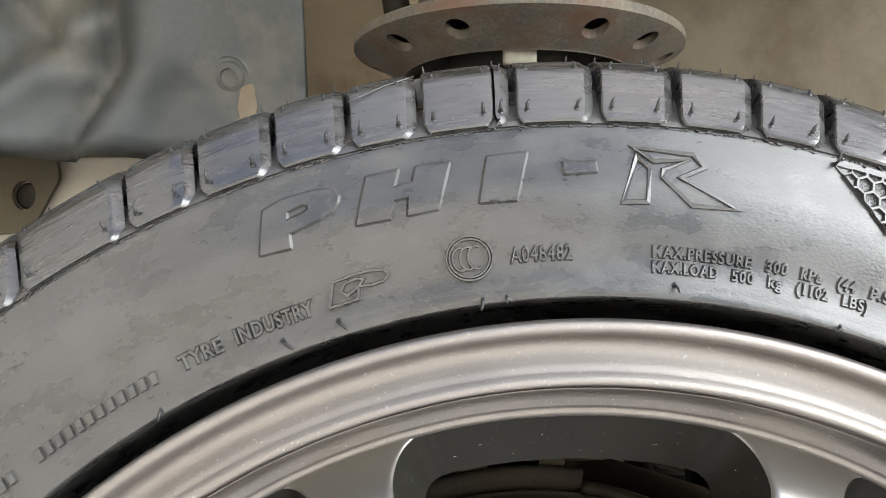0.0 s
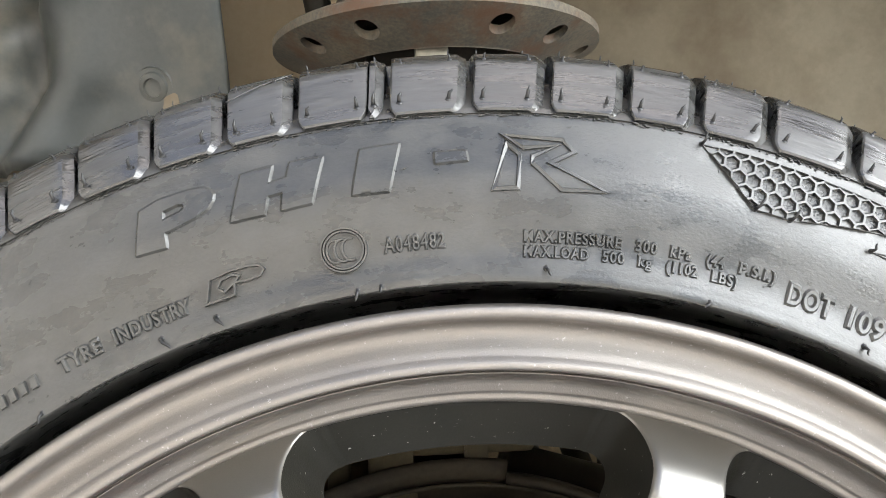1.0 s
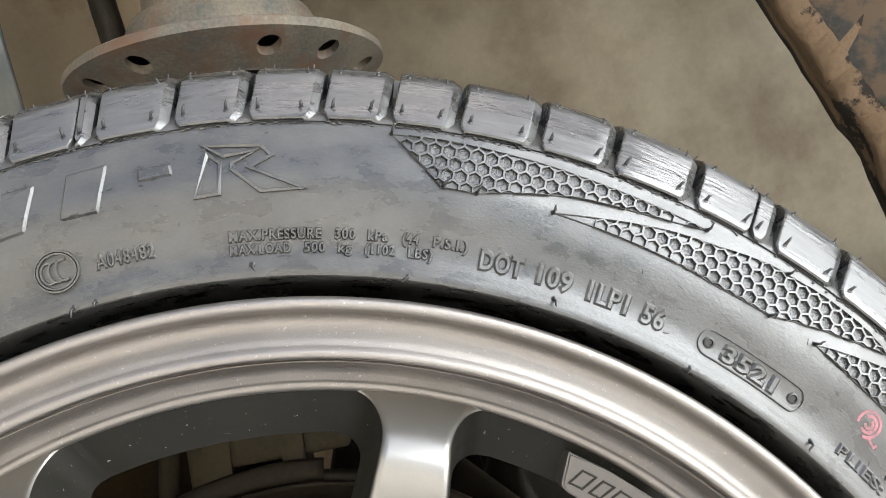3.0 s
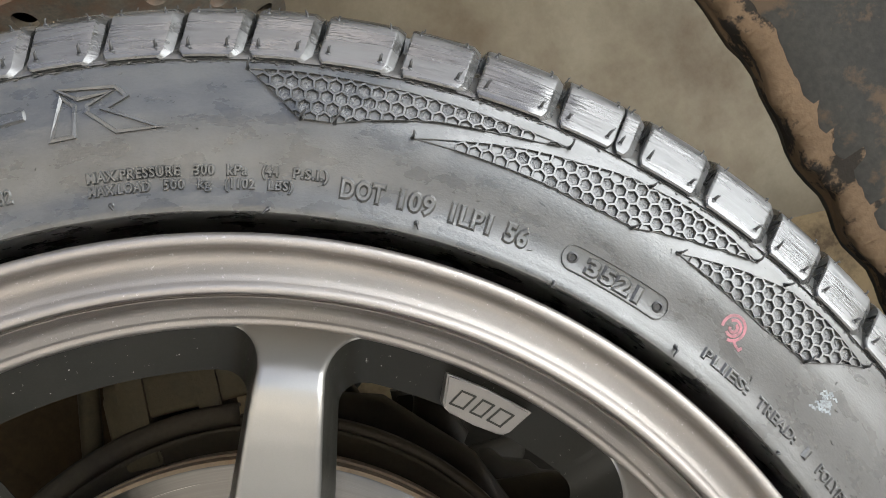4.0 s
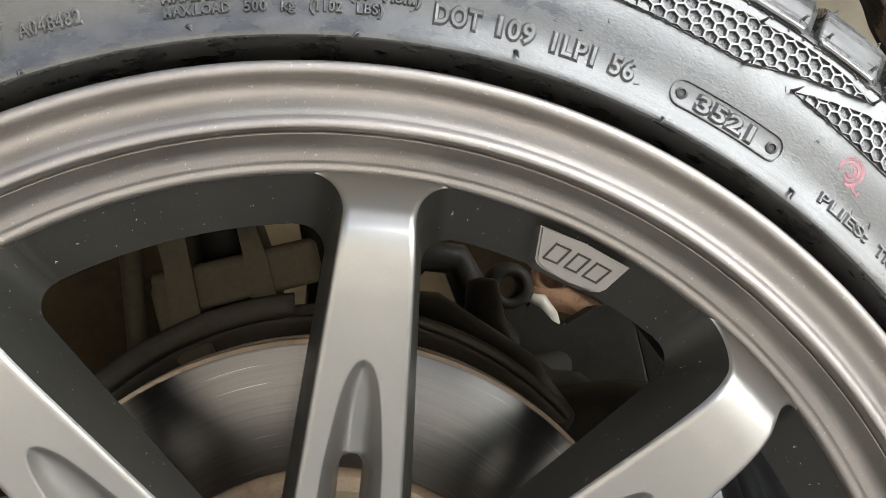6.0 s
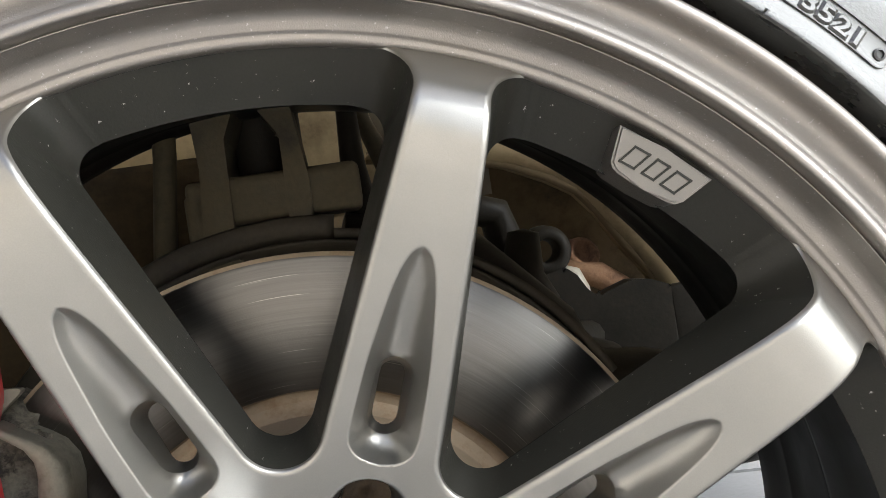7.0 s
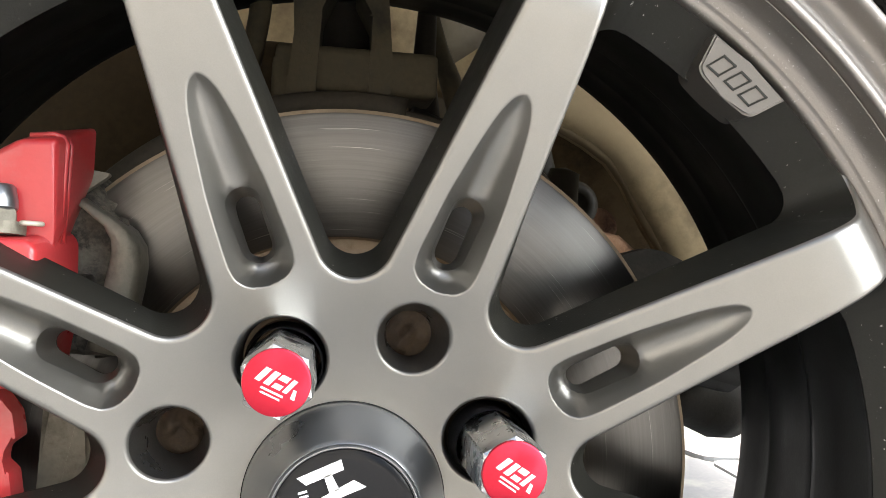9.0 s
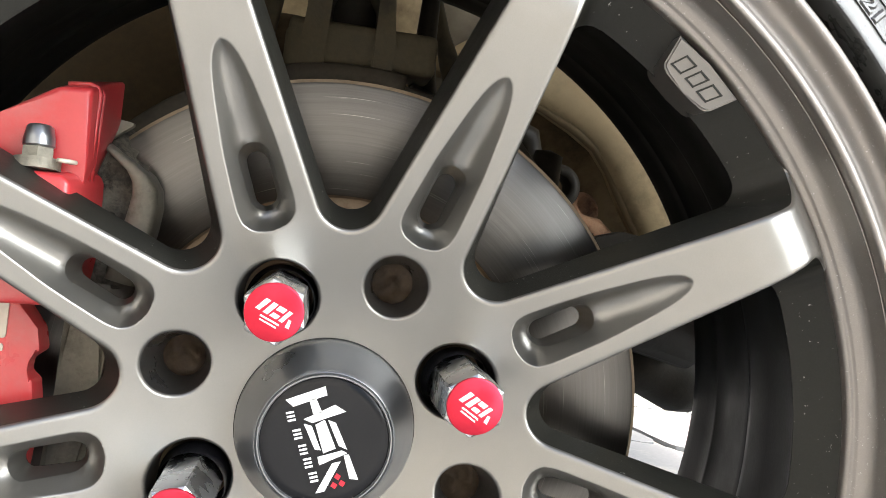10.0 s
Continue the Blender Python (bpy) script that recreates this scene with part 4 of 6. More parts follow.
# sunk date box with two dots
bm = bmesh.new()
box_loop = [(0.2514 + 0.0042 * math.sin(q), 50.65 + math.degrees(0.0036 * math.cos(q) / 0.2514)) for q in np.linspace(-math.pi / 2, math.pi / 2, 9)]
box_loop = [(r, p) for r, p in box_loop] + [(0.2514 + 0.0042 * math.sin(q), 43.18 + math.degrees(0.0036 * math.cos(q) / 0.2514)) for q in np.linspace(math.pi / 2, 1.5 * math.pi, 9)]
ribbon(bm, dense(box_loop, 0.4), 0.0005, 0.0006)
adopt(part("date_frame", bm, RUBBER, None, "thin raised frame round the date code", flat=True), tyre)
for p in (50.65, 43.18):
    bm = bmesh.new()
    c = Vector(on_wall(0.2514, p))
    lathe(bm, c, (0, -1, 0), [(K * 0.0019, -0.0006), (K * 0.0019, K * 0.0006), (K * 0.0012, K * 0.0008), (K * 0.0010, K * 0.0002), (0, K * 0.0001)], 20)
    adopt(part("date_dot", bm, HAIR, None, "", sharp=40), tyre)

# honeycomb panels
HEX = [([(0.2868, 75.65), (0.2868, 72.4), (0.2863, 68.75), (0.2860, 65.0), (0.2853, 61.1), (0.2851, 57.2), (0.2851, 53.7)],
        [(0.2825, 56.2), (0.2804, 58.9), (0.2782, 62.8), (0.2748, 66.1), (0.2707, 69.7), (0.2708, 72.1), (0.2816, 74.5)]),
       ([(0.2706, 64.2), (0.2742, 60.6), (0.2785, 56.8), (0.2817, 52.8), (0.2856, 48.9), (0.2868, 44.5), (0.2868, 41.7), (0.2855, 38.5)],
        [(0.2811, 41.0), (0.2771, 43.4), (0.2695, 47.7), (0.2690, 51.9), (0.2698, 56.3), (0.2702, 60.5)]),
       ([(0.2704, 43.9), (0.2761, 40.9), (0.2800, 38.8), (0.2855, 35.4), (0.2866, 32.4), (0.2861, 30.0), (0.2855, 28.0)],
        [(0.2782, 29.8), (0.2695, 31.7), (0.2680, 35.7), (0.2690, 40.2)])]


def honeycomb(top, low):
    """Raised six-sided cell walls inside an outline, on the sidewall."""
    scale = 0.2780
    flat = [(math.radians(-p) * scale, r) for r, p in top + low]
    loop = resample(flat, 0.0015)
    pitch = 0.00460
    cells = []
    x0, x1 = min(p[0] for p in loop), max(p[0] for p in loop)
    rows = int(0.022 / (pitch * 0.866)) + 2
    for j in range(rows):
        for i in range(int((x1 - x0) / pitch) + 2):
            cells.append((x0 + (i + 0.5 * (j % 2)) * pitch, 0.2672 + j * pitch * 0.866))
    ok = inside(np.array(cells), loop)
    near = distance_to(np.array(cells), [loop])
    bm = bmesh.new()
    ribbon(bm, dense([(r, p) for r, p in top + low], 0.7), 0.0004, 0.0005)
    panel = adopt(part("honeycomb_panel", bm, RUBBER, None, "honeycomb panel with a thin raised edge", flat=True), tyre)
    place = lambda x, r, lift: on_wall(r, -math.degrees(x / scale), lift)
    for (cx, cr), good, d in zip(cells, ok, near):
        if not (good and d > 0.0003) and not (not good and d < 0.0009):
            continue
        outer, inner, floor = [], [], []
        for k in range(6):
            q = math.pi / 3 * k + math.pi / 6
            ring = []
            for rad, lift in ((0.577 * pitch, 0.0012), (0.495 * pitch, 0.0012), (0.405 * pitch, 0.0001)):
                x, r = cx + rad * math.cos(q), cr + rad * math.sin(q)
                ring.append((x, r, lift))
            outer.append(ring[0]), inner.append(ring[1]), floor.append(ring[2])
        pts = np.array([p[:2] for p in outer])
        inn = inside(pts, loop)
        if inn.sum() < 2:
            continue

        def clip(p):
            if inside(np.array([p[:2]]), loop)[0]:
                return p
            a = np.array(loop)
            b = np.roll(a, -1, 0)
            ab = b - a
            t = np.clip(((np.array(p[:2]) - a) * ab).sum(1) / (ab * ab).sum(1), 0, 1)
            c = a + t[:, None] * ab
            k = np.linalg.norm(c - np.array(p[:2]), axis=1).argmin()
            return (*c[k], p[2])

        bm = bmesh.new()
        vs = [[bm.verts.new(place(*clip(p))) for p in ring] for ring in (outer, inner, floor)]
        low_r = [bm.verts.new(place(*clip(p)[:2], -0.0006)) for p in outer]
        for k in range(6):
            j = (k + 1) % 6
            bm.faces.new((vs[0][k], vs[0][j], vs[1][j], vs[1][k]))
            bm.faces.new((vs[1][k], vs[1][j], vs[2][j], vs[2][k]))
            bm.faces.new((low_r[k], low_r[j], vs[0][j], vs[0][k]))
        bm.faces.new(vs[2])
        bmesh.ops.dissolve_degenerate(bm, dist=1e-6, edges=bm.edges)
        vs_floor = len(bm.faces) - 1
        cell = sub(part("cell", bm, RUBBER, None, "", flat=True), panel)
        cell.data.materials.append(HEXES)
        for poly in cell.data.polygons:
            if poly.index >= vs_floor:
                poly.material_index = 1


for top, low in HEX:
    honeycomb(top, low)

# vent hairs
hair_rnd = random.Random(3)


def hair(bm, r, phi, length, lean_r, lean_p, thick=0.00042, bump=0.0011):
    base = Vector(on_wall(r, phi))
    out = Vector((0, -1, 0))
    if r > 0.29:
        up = Vector((math.cos(radians(phi)), 0, math.sin(radians(phi))))
        out = (out * 0.6 + up * 0.8).normalized() if r < 0.305 else (out * 0.35 + up * 0.95).normalized()
    radial = Vector((math.cos(radians(phi)), 0, math.sin(radians(phi))))
    along = Vector((math.sin(radians(phi)), 0, -math.cos(radians(phi))))
    j = lambda s: hair_rnd.uniform(-s, s)
    tip = out * (0.55 * length) + radial * (lean_r + j(0.25)) * length + along * (lean_p + j(0.25)) * length
    mid = out * (0.45 * length) + tip * 0.28
    tube(bm, [base - out * 0.0004, base + mid * 0.5, base + mid, base + tip * 0.8, base + tip], [K * thick * 1.4, K * thick, K * thick * 0.9, K * thick * 0.7, K * thick * 0.3], 6)
    if bump:
        lathe(bm, base - out * 0.0003, out, [(K * bump, 0), (K * bump * 0.85, K * 0.0004), (K * bump * 0.4, K * 0.0007), (0, K * 0.0008)], 8)


bm = bmesh.new()
for a, b, _ in blocks:
    wide = a - b
    spots = ((a - 0.55, 1), (b + 0.55, -1)) if wide > 2.2 else ((a - 0.3, 1),)
    for p, s in spots:
        hair(bm, 0.2948, p + lean(0.2948), 0.0030, 0.55, 0.2, 0.00055, 0.0012)
        hair(bm, 0.3098, p + lean(0.3098), 0.0020, 0.2, 0.3 * s, 0.00036, 0.0009)
        if hair_rnd.random() < 0.8:
            hair(bm, 0.3160, p + lean(0.316) + hair_rnd.uniform(-0.6, 0.6), 0.0017, 0.6, 0.1, 0.0003, 0.0006)
for k in range(17):
    hair(bm, 0.2438, 107.2 - 22.26 * k, 0.0046, -0.6, 0.25, 0.00052, 0.0011)
    hair(bm, 0.2410, 96.07 - 22.4 * k, 0.0034, -0.6, -0.3, 0.0005, 0.0010)
for r, p in ((0.2868, 75.7), (0.2708, 72.0), (0.2706, 69.7), (0.2706, 64.3), (0.2850, 53.8), (0.2695, 47.7), (0.2704, 43.9), (0.2855, 38.6), (0.2695, 31.8), (0.2856, 28.0), (0.2860, 47.6), (0.2858, 36.0)):
    hair(bm, r, p, 0.0042, 0.7, 0.2, 0.0005, 0.0010)
hairs = part("vent_hairs", bm, HAIR, None, "short rubber vent hairs with dark tips")
adopt(hairs, tyre)
hairs["kind"] = "stuff"

# a loose thread of rubber lying over two blocks
bm = bmesh.new()
tube(bm, [Vector(on_wall(r, p, 0.0006)) for r, p in ((0.3062, 103.5), (0.3068, 103.1), (0.3078, 102.5), (0.3094, 101.5), (0.3104, 100.6), (0.3112, 100.0), (0.3120, 99.6))], 0.00022, 6)
adopt(part("rubber_thread", bm, TREAD, None, "thin loose rubber thread"), tyre)

# small nubs and flash left by the mould
nub_rnd = random.Random(21)
bm = bmesh.new()
for k in range(46):
    r, p = nub_rnd.uniform(0.2445, 0.2880), nub_rnd.uniform(14, 132)
    turn_ = nub_rnd.uniform(0, math.pi)
    size = nub_rnd.uniform(0.0003, 0.0009)
    dr, dp = size * math.sin(turn_), math.degrees(size * math.cos(turn_) / r)
    ribbon(bm, [(r - dr, p - dp), (r, p + dp * 0.1), (r + dr, p + dp)], nub_rnd.uniform(0.0003, 0.0005), nub_rnd.uniform(0.0002, 0.0005), False)
for k in range(420):                              # ragged seam under the blocks
    p = nub_rnd.uniform(14, 132)
    r = 0.28915 + nub_rnd.uniform(-0.0003, 0.0007)
    ribbon(bm, [(r, p), (r + nub_rnd.uniform(-0.0003, 0.0003), p - nub_rnd.uniform(0.03, 0.28))], nub_rnd.uniform(0.0002, 0.0005), nub_rnd.uniform(0.0001, 0.0006), False)
nubs = part("mould_flash", bm, RUBBER, None, "small rubber nubs left by the mould", flat=True)
adopt(nubs, tyre)
nubs["kind"] = "stuff"

# paint mark and a scuffed spot
PINK = material("pink_crayon", (0.34, 0.12, 0.14), (0.13, 0.07, 0.075), 0.7, scale=220, fine=1400, bump=0.3, spread=0.25)
bm = bmesh.new()
for k in range(3):
    rad = (0.0044, 0.0028, 0.0014)[k]
    ribbon(bm, [(0.2612 + rad * math.sin(q), 37.5 + math.degrees(rad * 0.9 * math.cos(q) / 0.26)) for q in np.linspace(-0.4 + k, 4.6 + k * 0.7, 16)], 0.0013, 0.00012, False)
ribbon(bm, [(0.2580, 36.9), (0.2572, 36.7), (0.2565, 36.2), (0.2578, 36.1)], 0.0012, 0.00012, False)
adopt(part("crayon_mark", bm, PINK, None, "faded pink crayon mark", flat=True), tyre)
SCUFF = material("pale_scuff", (0.24, 0.27, 0.28), (0.10, 0.105, 0.11), 0.5, scale=500, fine=1500, bump=0.3, spread=0.2)
bm = bmesh.new()
for k in range(26):
    q = hair_rnd.uniform(0, 6.3)
    rad = hair_rnd.uniform(0, 0.0046)
    r, p = 0.2642 + rad * math.sin(q), 29.0 + math.degrees(rad * math.cos(q) / 0.26)
    ribbon(bm, [(r, p), (r + 0.0008, p - 0.15), (r + 0.0003, p - 0.4)], 0.0009, 0.00012, False)
adopt(part("scuff_mark", bm, SCUFF, None, "pale glue scuffs", flat=True), tyre)

# ---- the place round the wheel ----
def W(x, y, z):
    """Metres from the wheel's centre."""
    return (x, y, Z0 + z)


BEIGE = material("dusty_beige_paint", (0.36, 0.285, 0.185), (0.43, 0.35, 0.24), 0.65, specular=0.25, scale=12, fine=260, bump=0.15, fine_bump=0.2,
                 grime=(0.17, 0.11, 0.06), grime_scale=9, grime_low=0.52, grime_high=0.74)
PLASTIC = material("dusty_black_plastic", (0.036, 0.040, 0.038), (0.062, 0.066, 0.062), 0.5, scale=10, fine=350, bump=0.25, fine_bump=0.3,
                   grime=(0.112, 0.104, 0.082), grime_scale=13, grime_low=0.47, grime_high=0.72)
MUD = material("dried_mud", (0.080, 0.055, 0.033), (0.125, 0.086, 0.053), 0.9, specular=0.1, scale=60, fine=500, bump=0.9, fine_bump=0.6, grime=(0.020, 0.017, 0.014), grime_scale=34, grime_low=0.49, grime_high=0.53)
DARK = material("greasy_black_steel", (0.013, 0.012, 0.010), (0.032, 0.027, 0.020), 0.55, metal=0.1, specular=0.2, scale=50, fine=500, bump=0.5, fine_bump=0.3,
                grime=(0.06, 0.045, 0.028), grime_scale=25, grime_low=0.58, grime_high=0.8)
DUSTY = material("dusty_brown_steel", (0.050, 0.041, 0.022), (0.098, 0.078, 0.043), 0.8, scale=45, fine=500, bump=0.5, fine_bump=0.4,
                 grime=(0.026, 0.022, 0.015), grime_scale=22)
SHIELD = material("dusty_shield_steel", (0.030, 0.025, 0.017), (0.075, 0.060, 0.040), 0.7, metal=0.2, scale=40, fine=500, bump=0.4, fine_bump=0.3,
                  grime=(0.03, 0.025, 0.02), grime_scale=20)
PERCH = material("rusted_painted_steel", (0.050, 0.050, 0.044), (0.135, 0.112, 0.080), 0.75, scale=34, fine=600, bump=1.0, fine_bump=0.5, spread=0.25,
                 grime=(0.095, 0.052, 0.030), grime_scale=42, grime_low=0.50, grime_high=0.66)
CAST = material("dirty_cast_alloy", (0.17, 0.155, 0.12), (0.30, 0.28, 0.225), 0.65, metal=0.3, scale=60, fine=420, bump=0.7, fine_bump=0.5,
                grime=(0.11, 0.095, 0.07), grime_scale=45, grime_low=0.5, grime_high=0.66)
CALIPER = material("red_caliper_paint", (0.44, 0.030, 0.034), (0.50, 0.042, 0.046), 0.32, scale=30, fine=500, fine_bump=0.15, coat=0.3,
                   grime=(0.42, 0.17, 0.15), grime_scale=20, grime_low=0.50, grime_high=0.85)
CREAM = material("cream_plating", (0.46, 0.42, 0.34), (0.55, 0.50, 0.41), 0.45, metal=0.1, scale=90, fine=600)
CONCRETE = material("pale_paving", (0.23, 0.235, 0.24), (0.31, 0.315, 0.32), 0.8, scale=6, fine=120, bump=0.4, fine_bump=0.3, grime=(0.44, 0.42, 0.39), grime_scale=4, by_piece=0.06)
JOINT = material("grey_ground", (0.30, 0.29, 0.275), (0.38, 0.37, 0.35), 0.9, scale=8, fine=150, bump=0.5, fine_bump=0.4)
PLASTER = material("grey_plaster", (0.42, 0.41, 0.39), (0.50, 0.49, 0.465), 0.85, scale=3, fine=90, bump=0.3, fine_bump=0.2, grime=(0.30, 0.29, 0.27), grime_scale=1.5)


def disc_metal():
    """Worn steel with rings drawn by the pads."""
    m = brushed_round(material("worn_disc_steel", (0.114, 0.108, 0.100), (0.134, 0.127, 0.118), 0.32, metal=1.0, scale=14, fine=300, spread=2.0, rough_spread=0.0))
    nt, n = m.node_tree, m.node_tree.nodes
    link = nt.links.new
    b = n["Principled BSDF"]
    b.inputs["Anisotropic"].default_value, b.inputs["Anisotropic Rotation"].default_value = 0.92, 0.25
    co = n.new("ShaderNodeTexCoord")
    off = n.new("ShaderNodeVectorMath")
    off.operation = "MULTIPLY_ADD"
    off.inputs[1].default_value, off.inputs[2].default_value = (1, 0, 1), (0, 0, -Z0)
    link(co.outputs["Object"], off.inputs[0])
    length = n.new("ShaderNodeVectorMath")
    length.operation = "LENGTH"
    link(off.outputs[0], length.inputs[0])
    parts_ = n.new("ShaderNodeSeparateXYZ")
    link(off.outputs[0], parts_.inputs[0])
    turn_ = n.new("ShaderNodeMath")
    turn_.operation = "ARCTAN2"
    link(parts_.outputs[2], turn_.inputs[0])
    link(parts_.outputs[0], turn_.inputs[1])

    def rings(across, along, detail):
        """Noise drawn out along the turn of the disc."""
        c = n.new("ShaderNodeCombineXYZ")
        for k, (source, gain) in enumerate(((length.outputs["Value"], across), (turn_.outputs[0], along))):
            g = n.new("ShaderNodeMath")
            g.operation, g.inputs[1].default_value = "MULTIPLY", gain
            link(source, g.inputs[0])
            link(g.outputs[0], c.inputs[k])
        t = n.new("ShaderNodeTexNoise")
        t.inputs["Scale"].default_value, t.inputs["Detail"].default_value, t.inputs["Roughness"].default_value = 1.0, detail, 0.75
        link(c.outputs[0], t.inputs["Vector"])
        return t.outputs[0]

    def spread_(source, low, high, first, last_):
        mr = n.new("ShaderNodeMapRange")
        for k, value in zip((1, 2, 3, 4), (low, high, first, last_)):
            mr.inputs[k].default_value = value
        link(source, mr.inputs[0])
        return mr.outputs[0]

    old = b.inputs["Base Color"].links[0].from_socket
    tone = n.new("ShaderNodeHueSaturation")
    link(spread_(rings(900, 1.5, 3), 0.3, 0.7, 0.90, 1.12), tone.inputs["Value"])
    link(old, tone.inputs["Color"])
    scratch = n.new("ShaderNodeMix")
    scratch.data_type = "RGBA"
    link(spread_(rings(1500, 2.2, 1), 0.69, 0.75, 0.0, 1.0), scratch.inputs["Factor"])
    link(tone.outputs[0], scratch.inputs["A"])
    scratch.inputs["B"].default_value = (0.32, 0.30, 0.28, 1)
    link(scratch.outputs["Result"], b.inputs["Base Color"])
    bp = n.new("ShaderNodeBump")
    bp.inputs["Strength"].default_value, bp.inputs["Distance"].default_value = 0.22, 0.0005
    link(rings(420, 0.4, 6), bp.inputs["Height"])
    link(bp.outputs[0], b.inputs["Normal"])
    return m


DISC = disc_metal()


def sheet_with_holes(outline, loops, front, back):
    """Vertices and faces of a plate with holes through it."""
    from mathutils.geometry import delaunay_2d_cdt
    pts, edges = [], []
    for loop in [outline] + loops:
        base, n = len(pts), len(loop)
        pts.extend(loop)
        edges.extend((base + i, base + (i + 1) % n) for i in range(n))
    out = delaunay_2d_cdt([Vector(p) for p in pts], edges, [], 0, 1e-7)
    xy = np.array([(p.x, p.y) for p in out[0]])
    tri = np.array([f for f in out[2] if len(f) == 3])
    mid = xy[tri].mean(1)
    ok = inside(mid, outline)
    for loop in loops:
        ok &= ~inside(mid, loop)
    tri = tri[ok]
    n = len(xy)
    verts = [front(*p) for p in xy] + [back(*p) for p in xy]
    faces = [tuple(t) for t in tri] + [tuple(i + n for i in t[::-1]) for t in tri]
    count = {}
    for t in tri:
        for a, b in ((t[0], t[1]), (t[1], t[2]), (t[2], t[0])):
            key = (min(a, b), max(a, b))
            count[key] = count.get(key, 0) + 1
    faces += [(a, b, b + n, a + n) for (a, b), c in count.items() if c == 1]
    return verts, faces


def circle(cx, cy, r, n=24, squash=1.0):
    return [(cx + r * math.cos(2 * math.pi * k / n), cy + r * squash * math.sin(2 * math.pi * k / n)) for k in range(n)]


# ground and paving
bm = bmesh.new()
box(bm, (0, 0, -0.06), (120, 120, 0.1))
tagged(part("ground", bm, JOINT, None, flat=True), "grey bare ground under pale paving", "ground", kind="structure")
pave = thing("pavement", "pale irregular stone paving with open joints", "pavement", (0, 0, 0), kind="structure")
pv = random.Random(11)
step = 0.34
knots = {(i, j): (-1.7 + i * step + pv.uniform(-0.11, 0.11), -2.6 + j * step + pv.uniform(-0.11, 0.11)) for i in range(16) for j in range(21)}
for i in range(15):
    for j in range(20):
        quad = [knots[i, j], knots[i + 1, j], knots[i + 1, j + 1], knots[i, j + 1]]
        cx, cy = sum(p[0] for p in quad) / 4, sum(p[1] for p in quad) / 4
        loop = fillet([(cx + (x - cx) * 0.955, cy + (y - cy) * 0.955) for x, y in quad], [0.03] * 4, 2)
        bm = bmesh.new()
        h = pv.uniform(-0.002, 0.002)
        prism(bm, loop, lambda p: (p[0], p[1], -0.0005 + h), lambda p: (p[0], p[1], -0.02))
        adopt(part("stone", bm, CONCRETE, None, flat=True), pave)


# unseen walls, added to block sky and darken reflections from left and front
def wall(name, a, b, low, high, thick=0.15):
    bm = bmesh.new()
    a, b = Vector((*a, 0)), Vector((*b, 0))
    mid, d = (a + b) / 2, b - a
    box(bm, (mid.x, mid.y, (low + high) / 2), (d.length, thick, high - low), Matrix.Rotation(math.atan2(d.y, d.x), 4, "Z"))
    return tagged(part(name, bm, PLASTER, None, flat=True), "plain grey wall added out of view to block sky", "wall", kind="structure")


wall("wall_west", (-1.9, -3.4), (-1.9, 1.2), -0.01, 3.0)
wall("wall_south", (-1.975, -3.475), (0.7, -3.475), -0.01, 2.6)
# inner wing of the car: a pressed sheet bent over the wheel
wing = thing("inner_wing", "dusty beige pressed-steel inner wing with brown stains", "car panel", W(0, 0.36, 0))
prof = [(0.74, -0.045), (0.70, -0.052), (0.60, -0.030), (0.46, 0.020), (0.39, 0.080), (0.365, 0.160), (0.355, 0.240), (0.353, 0.268), (0.352, 0.320), (0.345, 0.380), (0.325, 0.425), (0.280, 0.460), (0.200, 0.478),
        (0.120, 0.484), (0.075, 0.482), (0.055, 0.472)]
xs = np.linspace(-0.80, 0.80, 65)
verts, faces = [], []
for x in xs:
    for y, z in prof:
        dent = 0.012 * noise.noise((x * 5, y * 5, z * 5)) + 0.004 * noise.noise((x * 19, 3, z * 19))
        fold = 0.010 * math.exp(-((x - 0.19) / 0.012) ** 2) if z < 0.2 else 0.0
        verts.append(W(x, y + dent * (0.2 < y < 0.7) - fold, z))
n = len(prof)
for i in range(len(xs) - 1):
    for j in range(n - 1):
        a = i * n + j
        faces.append((a, a + 1, a + n + 1, a + n))
# besides real dirt, these tones darken the sheet rearward and downward for shade
BROWN = material("dirt_and_shade_paint", (0.130, 0.094, 0.050), (0.190, 0.140, 0.080), 0.8, specular=0.15, scale=20, fine=240, bump=0.35, fine_bump=0.3,
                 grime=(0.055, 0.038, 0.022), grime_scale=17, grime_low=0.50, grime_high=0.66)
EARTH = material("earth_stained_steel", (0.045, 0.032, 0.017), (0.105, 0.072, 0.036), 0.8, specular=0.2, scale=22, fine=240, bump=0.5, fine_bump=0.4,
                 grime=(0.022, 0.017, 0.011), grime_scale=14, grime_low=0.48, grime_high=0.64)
TANNED = material("shaded_stained_tan", (0.20, 0.172, 0.122), (0.25, 0.216, 0.158), 0.65, specular=0.25, scale=10, fine=240, bump=0.2, fine_bump=0.3,
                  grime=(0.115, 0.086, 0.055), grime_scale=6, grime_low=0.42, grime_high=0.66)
OCHRE = material("shaded_ochre_paint", (0.25, 0.185, 0.100), (0.33, 0.248, 0.140), 0.7, specular=0.2, scale=14, fine=240, bump=0.25, fine_bump=0.3,
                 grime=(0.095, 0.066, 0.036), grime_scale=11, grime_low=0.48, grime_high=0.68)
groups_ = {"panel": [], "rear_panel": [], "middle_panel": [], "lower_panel": []}
